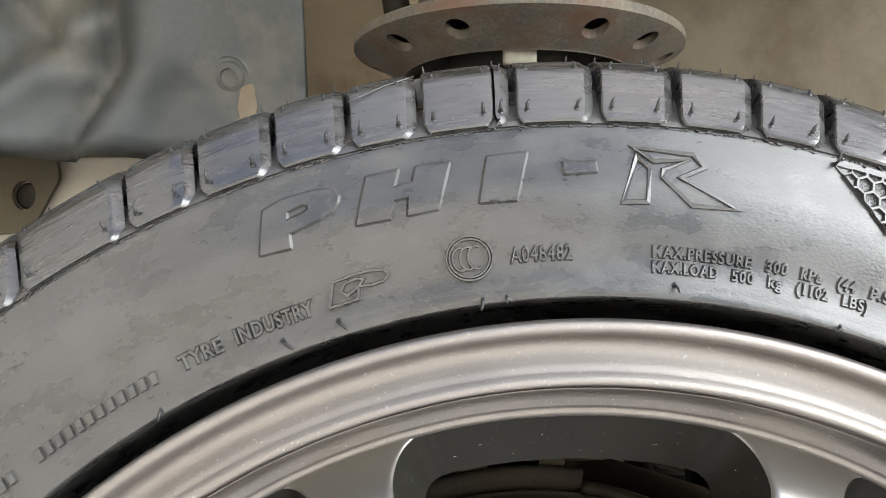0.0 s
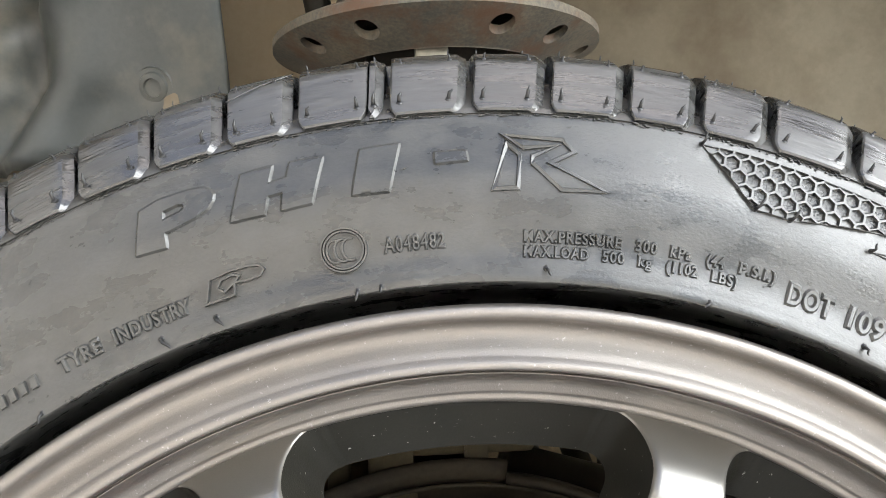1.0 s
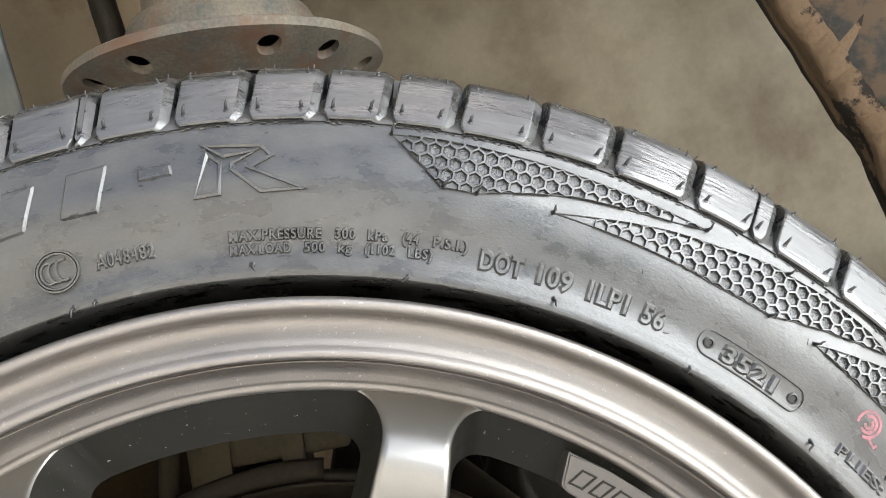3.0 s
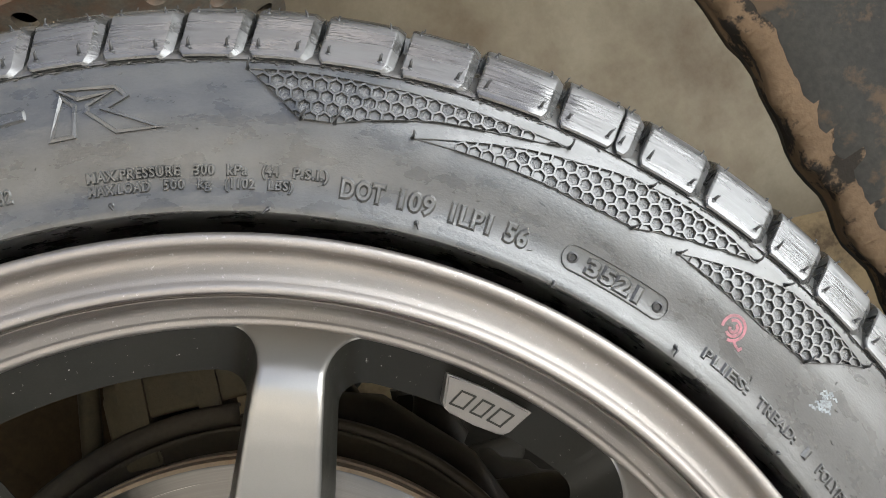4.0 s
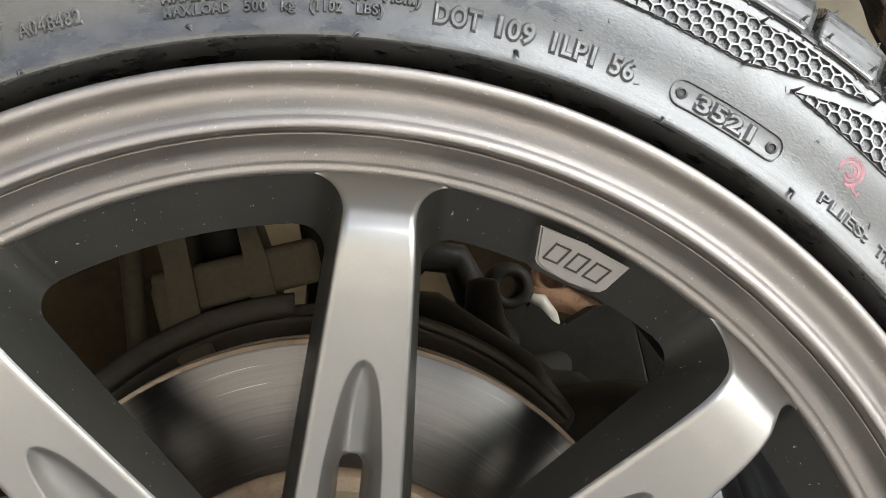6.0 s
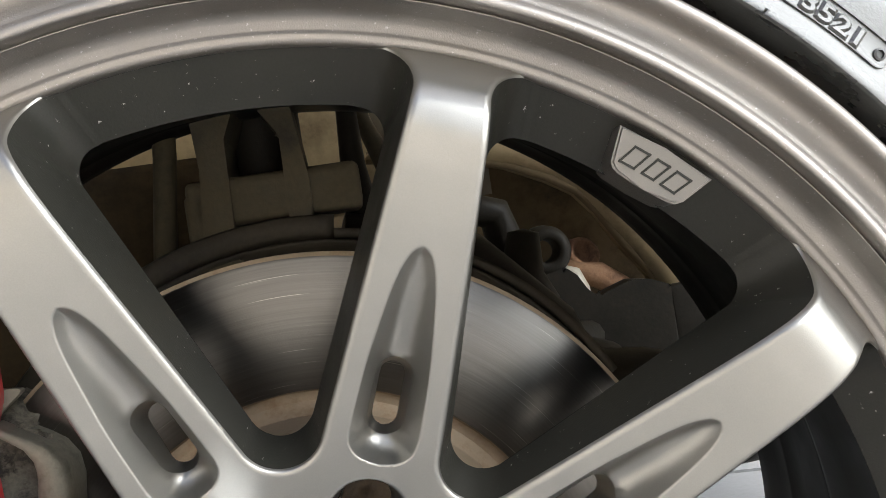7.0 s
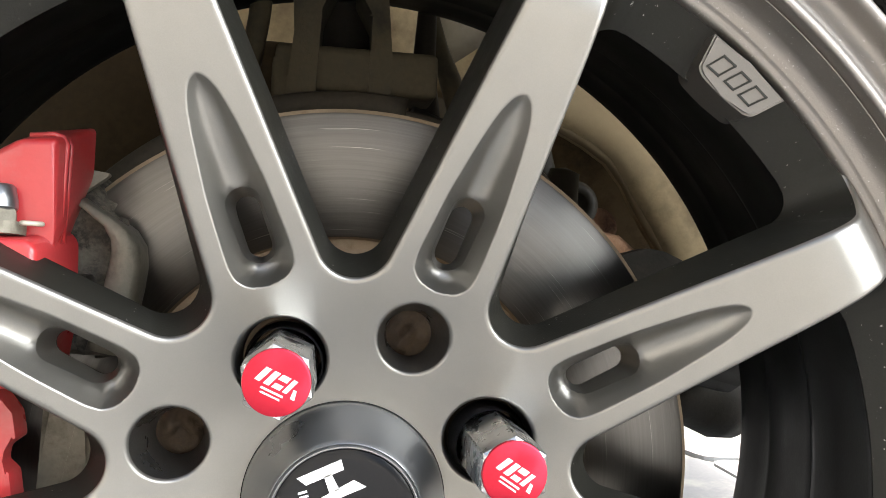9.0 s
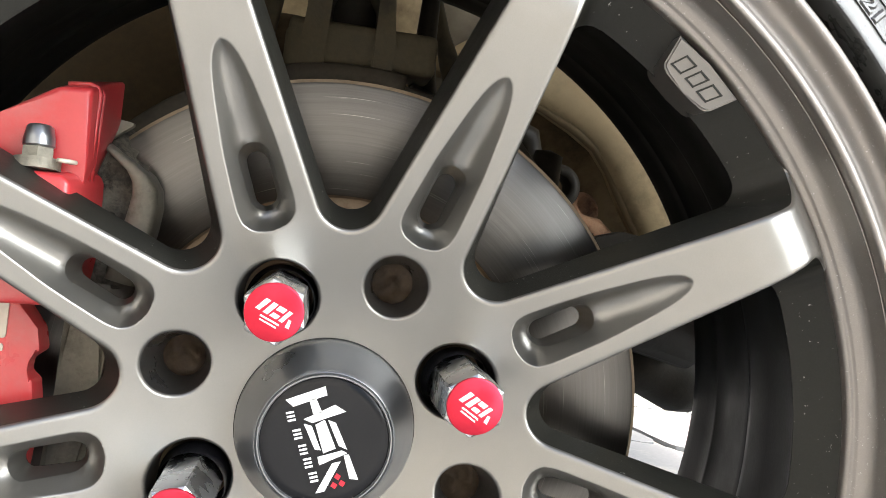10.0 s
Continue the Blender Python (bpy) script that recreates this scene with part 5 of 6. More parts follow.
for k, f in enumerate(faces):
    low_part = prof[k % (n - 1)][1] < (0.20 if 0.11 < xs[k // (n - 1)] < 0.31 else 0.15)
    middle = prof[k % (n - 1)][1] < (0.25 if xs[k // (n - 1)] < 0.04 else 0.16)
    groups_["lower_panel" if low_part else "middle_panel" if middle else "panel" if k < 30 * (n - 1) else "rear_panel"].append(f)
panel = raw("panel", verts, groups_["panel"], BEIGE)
for name, mat, label in (("rear_panel", TANNED, "stained beige panel, tone darkened for shade"), ("middle_panel", OCHRE, "ochre stained panel, tone darkened for shade"), ("lower_panel", BROWN, "brown dirty panel, tone darkened for shade")):
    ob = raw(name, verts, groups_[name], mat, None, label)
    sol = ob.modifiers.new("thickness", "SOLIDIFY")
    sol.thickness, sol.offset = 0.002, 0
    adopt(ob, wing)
sol = panel.modifiers.new("thickness", "SOLIDIFY")
sol.thickness, sol.offset = 0.002, 0
adopt(panel, wing)
# unseen outer skin, top and end panels, added to close the car and block sun
bm = bmesh.new()
box(bm, W(0, 0.055, 0.62), (1.7, 0.02, 0.29), bevel=0.006)
box(bm, W(0, 0.40, 0.775), (1.7, 0.71, 0.02), bevel=0.006)
adopt(part("outer_skin", bm, PLASTIC, None, "unseen dark body skin added to block sun", sharp=40), wing)
for x in (-0.82, 0.82):
    bm = bmesh.new()
    box(bm, W(x, 0.40, 0.37), (0.03, 0.69, 0.79), bevel=0.004)
    adopt(part("end_panel", bm, PLASTIC, None, "unseen dark end panel closing the car", sharp=40), wing)

# floor and sill added, sized so their shadow covers the ground below
bm = bmesh.new()
box(bm, W(0.0, 1.32, 0.10), (1.66, 1.12, 0.03), bevel=0.006)
adopt(part("floor_sheet", bm, DARK, None, "dark grimy car floor added to shade the ground", sharp=40), wing)
bm = bmesh.new()
box(bm, W(0.0, 1.86, 0.10), (1.66, 0.10, 0.22), bevel=0.02, steps=3)
adopt(part("sill", bm, DARK, None, "dark far sill added to shade the ground", sharp=40), wing)

# flange with a hole beside the liner
holed = thing("wing_bracket", "grimy grey-brown steel bracket with one bolt hole", "bracket", W(-0.29, 0.30, 0.27))
outline = resample(fillet([(-0.42, 0.305), (-0.272, 0.304), (-0.269, 0.290), (-0.286, 0.258), (-0.42, 0.240)], [0, 0.004, 0.012, 0.010, 0], 5), 0.01)
v, f = sheet_with_holes(outline, [circle(-0.2905, 0.2795, 0.0072, 18, 1.25)], lambda x, z: W(x, 0.300, z), lambda x, z: W(x, 0.304, z))
adopt(raw("plate", v, f, DUSTY, sharp=35), holed)
# cream block added to paint in the lit wing beside the bracket
bm = bmesh.new()
box(bm, W(-0.32, 0.345, 0.262), (0.26, 0.070, 0.085), bevel=0.004)
adopt(part("stay", bm, CREAM, None, "cream block standing for the lit wing", sharp=35), holed)
# no bolt as such: a dark disc added so the hole reads as shaded
bm = bmesh.new()
lathe(bm, W(-0.2905, 0.3085, 0.2795), (0, -1, 0), [(0.0086, -0.004), (0.0086, 0.0), (0.0070, 0.0015), (0.0, 0.0015)], 20)
adopt(part("bolt", bm, DARK, None, "dark disc standing for shade in the hole", sharp=35), holed)

# plastic liner in front of the wheel
liner = thing("arch_liner", "dusty black plastic arch liner with creases and one clip", "arch liner", W(-0.3, 0.215, 0.3))
verts, faces = [], []
lx, lz = np.linspace(-0.66, -0.1065, 80), np.linspace(0.295, 0.470, 36)
for x in lx:
    for z in lz:
        low = 0.295 - 0.004 * max(0, (x + 0.20) / 0.1)
        zz = max(z, low)
        crease = x + 0.211 + 0.62 * max(0.0, 0.340 - zz)
        y = 0.2305 + 0.016 * math.exp(-(crease / 0.010) ** 2) * (1 if crease < 0 else 0.8) - 0.014 * math.exp(-((crease - 0.022) / 0.016) ** 2)
        ridge = x + 0.243 + 1.15 * (0.345 - zz)
        y -= 0.012 * math.exp(-(ridge / 0.017) ** 2)
        fold = x + 0.262 - 0.9 * (0.372 - zz)
        y += 0.013 * math.exp(-(fold / 0.013) ** 2) * min(1.0, max(0.0, (zz - 0.335) / 0.02))
        y -= 0.008 * math.exp(-((x + 0.300 + 0.5 * (zz - 0.34)) / 0.016) ** 2)
        y += 0.006 * noise.noise((x * 16, 1, zz * 16)) + 0.0015 * noise.noise((x * 60, 5, zz * 45)) + 0.05 * max(0, -0.30 - x)
        turned_ = min(1.0, max(0.0, (x + 0.205) / 0.03))
        y -= turned_ * (0.26 * (x + 0.190) + 0.38 * max(0.0, zz - 0.325))
        if z <= lz[0] + 1e-6:
            y += 0.010
        verts.append(W(x, y, zz))
n = len(lz)
for i in range(len(lx) - 1):
    for j in range(n - 1):
        a = i * n + j
        faces.append((a, a + 1, a + n + 1, a + n))
sheet = raw("liner_sheet", verts, faces, PLASTIC)
sol = sheet.modifiers.new("thickness", "SOLIDIFY")
sol.thickness, sol.offset = 0.0035, 0
adopt(sheet, liner)
bm = bmesh.new()
lathe(bm, W(-0.1458, 0.2165, 0.3335), (-0.26, -1, -0.38), [(0.0120, -0.003), (0.0118, 0.0012), (0.0106, 0.0024), (0.0096, 0.0014), (0.0086, 0.0012), (0.0076, 0.0034), (0.0050, 0.0040), (0.0046, 0.0026), (0.0, 0.0024)], 28)
clip = adopt(part("clip", bm, PLASTIC, None, "dusty round push clip", sharp=40), liner)

bm = bmesh.new()
run = fillet([(-0.1440, 0.3300), (-0.1375, 0.3330), (-0.1355, 0.3200), (-0.1385, 0.3085), (-0.1435, 0.3110), (-0.1455, 0.3200)], [0.002] * 6, 4)
prism(bm, run, lambda p: W(p[0] + 0.0035, 0.2125, p[1] - 0.003), lambda p: W(p[0] + 0.0035, 0.2200, p[1] - 0.003))
adopt(part("mud_run", bm, TANNED, None, "tan mud run below the clip", flat=True), liner)

# muddy rear part of the arch, curved round the tyre
rear = thing("rear_arch_liner", "dark mottled arch liner with a band of dried mud", "arch liner", W(0.34, 0.05, 0.15))


def rear_point(phi, y, lift=0.0):
    r = float(smooth_curve([-12, 22, 34, 41, 46, 52, 60, 70], [0.330, 0.337, 0.347, 0.365, 0.377, 0.397, 0.43, 0.47], phi)) + lift
    r += 0.004 * noise.noise((phi * 0.3, y * 30, 2)) + 3.5 * max(0.0, 0.085 - y)
    return W(r * math.cos(radians(phi)), y, r * math.sin(radians(phi)))


verts, faces = [], []
phis, ys = np.linspace(-12, 66, 60), np.linspace(0.030, 0.105, 18)
for p in phis:
    for y in ys:
        verts.append(rear_point(p, y))
n = len(ys)
for i in range(len(phis) - 1):
    for j in range(n - 1):
        a = i * n + j
        faces.append((a, a + 1, a + n + 1, a + n))
MOTTLED = material("mottled_dirty_plastic", (0.020, 0.019, 0.017), (0.036, 0.034, 0.029), 0.75, specular=0.16, scale=22, fine=300, bump=0.4, fine_bump=0.4, spread=0.3,
                   grime=(0.062, 0.043, 0.027), grime_scale=30, grime_low=0.53, grime_high=0.60)
shell = raw("liner_shell", verts, faces, MOTTLED)
sol = shell.modifiers.new("thickness", "SOLIDIFY")
sol.thickness, sol.offset = 0.003, 0
adopt(shell, rear)
verts, faces = [], []
ys = np.linspace(0.0755, 0.101, 14)
phis = np.linspace(-12, 66, 240)
for i, p in enumerate(phis):
    edge = 0.007 * noise.noise((p * 0.35, 5, 1)) + 0.0045 * noise.noise((p * 1.3, 9, 4)) + 0.0025 * noise.noise((p * 4.1, 2, 6))
    for j, y in enumerate(ys):
        q = j / (len(ys) - 1)
        yy = y + edge * (1 - q)
        verts.append(rear_point(p, yy, -0.0045 * math.sin(math.pi * min(1, q * 1.15 + 0.02)) * (0.7 + 0.5 * noise.noise((p * 0.9, yy * 60, 3))) - 0.0022))
n = len(ys)
for i in range(len(phis) - 1):
    for j in range(n - 1):
        a = i * n + j
        faces.append((a, a + 1, a + n + 1, a + n))
adopt(raw("mud_band", verts, faces, MUD, None, "cracked band of brown dried mud"), rear)

# suspension strut with its spring seat
strut = thing("suspension_strut", "dusty suspension strut with a rust-patched holed spring seat", "strut", W(0, 0.2, 0.34))
hole_loops = [circle(0.0703 * math.cos(radians(a)), 0.0703 * math.sin(radians(a)), 0.0058, 18) for a in (-145, -117, -67.5, -41, -10, 30, 75, 120, 165)]
outer = circle(0, 0, 0.0815, 96)


def seat_height(x, y):
    return 0.330 + 0.50 * (math.hypot(x, y) - 0.057)


v, f = sheet_with_holes(outer, hole_loops + [circle(0, 0, 0.057, 72)], lambda x, y: W(x, 0.2007 + y, seat_height(x, y)), lambda x, y: W(x, 0.2007 + y, seat_height(x, y) + 0.004))
adopt(raw("spring_seat", v, f, PERCH, None, "rust-patched dished steel spring seat with holes", sharp=40), strut)
bm = bmesh.new()
lathe(bm, W(0, 0.2007, 0), (0, 0, 1), [(0.0800, 0.3465), (0.0790, 0.3480), (0.0600, 0.3500), (0.0490, 0.3560), (0.0500, 0.3660), (0.0470, 0.3720), (0.0390, 0.3760), (0.0380, 0.465)], 72)
adopt(part("seat_collar", bm, PERCH, None, "stepped dusty collar", sharp=35), strut)
bm = bmesh.new()
lathe(bm, W(0, 0.2007, 0), (0, 0, 1), [(0.0575, 0.3310), (0.0566, 0.3296), (0.0552, 0.3300), (0.0520, 0.3360), (0.0480, 0.3440), (0.0280, 0.3460)], 72)
adopt(part("seat_lip", bm, PERCH, None, "dark rolled inner lip", sharp=35), strut)
bm = bmesh.new()
lathe(bm, W(0, 0.2007, 0.338), (0, 0, -1), [(0.036, -0.004), (0.036, 0.010), (0.031, 0.014), (0.0285, 0.022), (0.0285, 0.050), (0.0, 0.052)], 48)
lathe(bm, W(-0.0095, 0.1950, 0.338), (0, 0, -1), [(0.0, 0.046), (0.0205, 0.048), (0.0205, 0.130), (0.0200, 0.136), (0.0200, 0.230)], 40)
adopt(part("strut_tube", bm, DARK, None, "dark greasy strut tube", sharp=35), strut)
bm = bmesh.new()
box(bm, W(-0.004, 0.151, 0.3295), (0.015, 0.006, 0.011), bevel=0.002, steps=3)
adopt(part("seat_tab", bm, CAST, None, "pale welded tab", sharp=40), strut)
bm = bmesh.new()
tube(bm, [W(-0.075, 0.235, 0.47), W(-0.066, 0.235, 0.40), W(-0.058, 0.232, 0.355), W(-0.050, 0.225, 0.325), W(-0.050, 0.21, 0.27), W(-0.052, 0.185, 0.20)], 0.0075, 12)
hose = tagged(adopt(part("brake_hose", bm, DARK, None), thing("brake_hose", "dark rubber brake hose beside the strut", "hose", W(-0.07, 0.2, 0.32))))

# knuckle with two clamp plates
knuckle = thing("steering_knuckle", "dusty brown cast steering knuckle clamped to the strut", "knuckle", W(0, 0.15, 0.15))
for x0, pts in ((0, [(-0.0340, 0.130), (-0.0300, 0.175), (-0.0330, 0.222), (-0.0240, 0.226), (-0.0150, 0.215), (-0.0125, 0.200), (-0.0185, 0.186), (-0.0195, 0.150), (-0.0175, 0.130)]),
                (1, [(0.0025, 0.140), (0.0035, 0.175), (0.0035, 0.185), (-0.0040, 0.197), (-0.0030, 0.226), (0.0085, 0.224), (0.0090, 0.200), (0.0110, 0.185), (0.0132, 0.165), (0.0130, 0.140)])):
    bm = bmesh.new()
    loop = fillet(pts, [0.002] * len(pts), 3)
    prism(bm, loop, lambda p: W(p[0], 0.140, p[1]), lambda p: W(p[0], 0.186, p[1]))
    bmesh.ops.bevel(bm, geom=[e for e in bm.edges if abs(e.verts[0].co.y - e.verts[1].co.y) < 1e-6 and e.verts[0].co.y < 0.15], offset=0.0015, segments=2, affect="EDGES")
    adopt(part("clamp_plate", bm, DUSTY, None, "dusty clamp plate", sharp=40), knuckle)
bm = bmesh.new()
box(bm, W(-0.002, 0.160, 0.161), (0.072, 0.034, 0.020), bevel=0.004, steps=3)
box(bm, W(-0.031, 0.158, 0.148), (0.016, 0.030, 0.036), bevel=0.004, steps=3)
adopt(part("cross_bar", bm, DUSTY, None, "dusty cross bar", sharp=40), knuckle)
bm = bmesh.new()
lathe(bm, W(0, 0.16, 0), (0, 1, 0), [(0.0, -0.045), (0.060, -0.045), (0.072, -0.035), (0.074, -0.010), (0.055, 0.010), (0.048, 0.060), (0.0, 0.065)], 48)
adopt(part("hub_carrier", bm, DARK, None, "greasy hub carrier", sharp=40), knuckle)
bm = bmesh.new()
tube(bm, [W(0.02, 0.17, 0.13), W(0.075, 0.175, 0.115), W(0.110, 0.180, 0.080), W(0.128, 0.184, 0.052)], [0.022, 0.020, 0.018, 0.012], 14)
tube(bm, [W(0.060, 0.19, 0.035), W(0.110, 0.20, 0.050), W(0.160, 0.21, 0.045), W(0.215, 0.22, 0.030)], [0.020, 0.022, 0.019, 0.016], 14)
adopt(part("steering_arm", bm, DARK, None, "dark steering arm"), knuckle)

joint = thing("tie_rod_end", "greasy black tie rod end with rubber boot", "tie rod", W(0.10, 0.205, 0.13))
bm = bmesh.new()
lathe(bm, W(0.105, 0.215, 0.085), (0.15, -0.1, 1), [(0.0, -0.03), (0.016, -0.028), (0.020, -0.012), (0.017, -0.006), (0.021, 0.0), (0.016, 0.008), (0.019, 0.014), (0.011, 0.026), (0.008, 0.046), (0.0, 0.048)], 28)
adopt(part("boot", bm, DARK, None, "black ribbed boot"), joint)
bm = bmesh.new()
tube(bm, [W(0.105, 0.22, 0.075), W(0.150, 0.27, 0.065), W(0.21, 0.40, 0.055)], [0.011, 0.010, 0.010], 12)
adopt(part("rod", bm, DARK), joint)

link_rod = thing("stabiliser_link", "slim dusty stabiliser link rod", "link rod", W(-0.05, 0.165, 0.17))
bm = bmesh.new()
tube(bm, [W(-0.0435, 0.165, 0.235), W(-0.0475, 0.165, 0.185), W(-0.0530, 0.163, 0.143), W(-0.0560, 0.160, 0.110)], 0.0050, 12)
adopt(part("rod", bm, DUSTY), link_rod)
bm = bmesh.new()
lathe(bm, W(-0.0425, 0.165, 0.245), (0, -1, 0), [(0.0, -0.012), (0.010, -0.010), (0.012, 0.0), (0.010, 0.008), (0.0, 0.010)], 20)
adopt(part("ball_end", bm, DUSTY), link_rod)

pipes = thing("hose_pair", "two dark hoses hanging behind the strut", "hose", W(0.04, 0.2, 0.2))
bm = bmesh.new()
tube(bm, [W(0.036, 0.21, 0.30), W(0.0335, 0.205, 0.22), W(0.0325, 0.202, 0.175), W(0.034, 0.20, 0.15), W(0.035, 0.20, 0.10)], [0.0045, 0.0045, 0.0062, 0.0085, 0.0095], 12)
adopt(part("hose", bm, DARK), pipes)
bm = bmesh.new()
tube(bm, [W(0.034, 0.226, 0.27), W(0.0365, 0.225, 0.215), W(0.0430, 0.225, 0.193), W(0.0495, 0.225, 0.176), W(0.058, 0.222, 0.150), W(0.070, 0.22, 0.12)], [0.0035, 0.0035, 0.0045, 0.006, 0.0065, 0.0065], 12)
adopt(part("hose", bm, DUSTY), pipes)

cable = thing("looped_cable", "thin dark cable hanging in a loop", "cable", W(0.07, 0.30, 0.23))
bm = bmesh.new()
tube(bm, [W(0.058, 0.32, 0.275), W(0.0585, 0.305, 0.250), W(0.0605, 0.300, 0.240), W(0.0640, 0.298, 0.2330), W(0.0700, 0.298, 0.2300), W(0.0765, 0.300, 0.2330), W(0.0800, 0.302, 0.241), W(0.083, 0.32, 0.270)], 0.0021, 10)
adopt(part("sheath", bm, DARK), cable)

# made-up black tube, fills a dark gap and hides bright ground behind
gaiter = thing("rubber_gaiter", "black ribbed tube added to fill the dark below the strut", "gaiter", W(0.15, 0.25, 0.08))
bm = bmesh.new()
way = [Vector(W(0.060, 0.245, 0.092)), Vector(W(0.100, 0.245, 0.070)), Vector(W(0.140, 0.245, 0.046)), Vector(W(0.180, 0.250, 0.020)), Vector(W(0.250, 0.262, 0.0))]
path_ = [a.lerp(b, k / 6) for a, b in zip(way, way[1:]) for k in range(6)]
tube(bm, path_, [0.024 + 0.0015 * (k % 3 == 1) - 0.0015 * (k % 3 == 2) for k in range(len(path_))], 20)
adopt(part("ribbed_tube", bm, DARK), gaiter)
bm = bmesh.new()
tube(bm, [W(0.060, 0.250, 0.135), W(0.085, 0.250, 0.150), W(0.106, 0.255, 0.143), W(0.112, 0.260, 0.120), W(0.118, 0.262, 0.090)], [0.012, 0.010, 0.010, 0.011, 0.012], 12)
adopt(part("looped_hose", bm, DARK), gaiter)

frame_rail = thing("subframe", "dark painted steel subframe member behind the hub", "subframe", W(-0.15, 0.29, 0.1))
bm = bmesh.new()
box(bm, W(-0.20, 0.30, 0.080), (0.34, 0.10, 0.235), bevel=0.012, steps=3)
adopt(part("beam", bm, EARTH, None, "brown dusty beam", sharp=40), frame_rail)
bm = bmesh.new()
tube(bm, [W(-0.10, 0.26, 0.02), W(-0.05, 0.255, 0.0), W(0.0, 0.25, -0.02), W(0.06, 0.25, -0.025)], [0.03, 0.028, 0.026, 0.022], 16)
adopt(part("control_arm", bm, DARK), frame_rail)

shaft = thing("drive_shaft", "black drive shaft with ribbed rubber boot", "drive shaft", W(0, 0.3, 0))
bm = bmesh.new()
lathe(bm, W(0, 0.215, 0), (0, 1, 0), [(0.044, 0.0), (0.046, 0.02), (0.040, 0.026), (0.043, 0.034), (0.034, 0.042), (0.037, 0.050), (0.028, 0.058), (0.030, 0.066), (0.018, 0.080), (0.013, 0.10), (0.013, 0.5)], 40)
adopt(part("boot", bm, DARK), shaft)
RACKRUST = material("flaky_tan_rust", (0.26, 0.125, 0.062), (0.40, 0.235, 0.135), 0.85, scale=70, fine=600, bump=0.9, fine_bump=0.6, grime=(0.10, 0.05, 0.028), grime_scale=50)

# tan flange of the wing behind the disc, with a recess beside it, a dark bracket before it and rust in the recess
shield = thing("wing_flange", "tan dirt-stained wing flange with a rolled edge", "car panel", W(0.24, 0.335, 0.12))
lip = [(0.040, 0.190), (0.095, 0.184), (0.130, 0.174), (0.155, 0.162), (0.172, 0.151), (0.184, 0.136), (0.193, 0.121), (0.202, 0.107), (0.213, 0.091), (0.224, 0.060), (0.230, 0.0)]
bands = [0.0, 0.004, 0.010, 0.022, 0.040, 0.070, 0.12]
verts, faces = [], []
for i, (x, z) in enumerate(lip):
    for d in bands:
        side = Vector((0.80, 0.60)) * d
        sag = 0.010 * math.exp(-(d / 0.004) ** 2) - 0.004 * math.sin(min(1, d / 0.04) * math.pi)
        verts.append(W(x + side.x, 0.326 + sag + 0.0025 * noise.noise((x * 30, d * 40, z * 30)), z + side.y))
n = len(bands)
for i in range(len(lip) - 1):
    for j in range(n - 1):
        a = i * n + j
        faces.append((a, a + 1, a + n + 1, a + n))
flange_ = raw("flange", verts, faces, OCHRE)
sol = flange_.modifiers.new("thickness", "SOLIDIFY")
sol.thickness, sol.offset = 0.003, 0
adopt(flange_, shield)
bm = bmesh.new()
tube(bm, [W(x + 0.003, 0.331, z + 0.002) for x, z in lip], 0.0040, 12)
adopt(part("rolled_edge", bm, BROWN, None, "brown dirty rolled edge"), shield)

arm_ = thing("steering_bracket", "black greasy forged bracket with an eye, behind the disc", "bracket", W(0.16, 0.28, 0.06))
low = fillet([(0.090, 0.118), (0.118, 0.112), (0.132, 0.103), (0.146, 0.107), (0.153, 0.101), (0.158, 0.092), (0.164, 0.0865), (0.172, 0.0895), (0.185, 0.0935), (0.196, 0.0920), (0.208, 0.0870), (0.209, 0.030), (0.090, 0.030)],
             [0, 0.01, 0.008, 0.004, 0.006, 0.004, 0.002, 0.006, 0.010, 0.008, 0.001, 0, 0], 4)
bm = bmesh.new()
prism(bm, low, lambda p: W(p[0], 0.277, p[1]), lambda p: W(p[0], 0.292, p[1]))
bmesh.ops.bevel(bm, geom=[e for e in bm.edges if max(v.co.y for v in e.verts) < 0.278], offset=0.003, segments=2, affect="EDGES")
adopt(part("web", bm, DARK, None, "black greasy web", sharp=50), arm_)
bm = bmesh.new()
box(bm, W(0.232, 0.290, 0.055), (0.044, 0.012, 0.062), bevel=0.004)
adopt(part("side_plate", bm, DARK, None, "dark side plate", sharp=45), arm_)
bm = bmesh.new()
lathe(bm, W(0.1375, 0.285, 0.1175), (0, -1, 0), [(0.0068, -0.010), (0.0068, 0.007), (0.0080, 0.009), (0.0120, 0.009), (0.0150, 0.005), (0.0155, -0.004), (0.0150, -0.010), (0.0068, -0.010)], 30, False)
adopt(part("eye", bm, DARK, None, "black eye"), arm_)
rack = thing("rack_end", "rusty tan cast rack end behind the brake disc", "steering rack", W(0.17, 0.35, 0.1))
bm = bmesh.new()
lathe(bm, W(0.178, 0.352, 0.110), (0.35, -1, 0.45), [(0.0, -0.012), (0.011, -0.012), (0.014, -0.004), (0.012, 0.002), (0.008, 0.003), (0.006, -0.004), (0.0, -0.005)], 24)
adopt(part("housing", bm, RACKRUST, None, "rusty hollow housing"), rack)
bm = bmesh.new()
tube(bm, [W(0.160, 0.350, 0.108), W(0.170, 0.346, 0.099), W(0.184, 0.344, 0.095), W(0.200, 0.346, 0.084), W(0.215, 0.35, 0.06)], [0.004, 0.007, 0.009, 0.008, 0.008], 14)
adopt(part("arm", bm, RACKRUST), rack)
bm = bmesh.new()
tube(bm, [W(0.157, 0.340, 0.104), W(0.166, 0.338, 0.0985), W(0.170, 0.340, 0.088), W(0.172, 0.345, 0.07)], [0.003, 0.0055, 0.006, 0.006], 12)
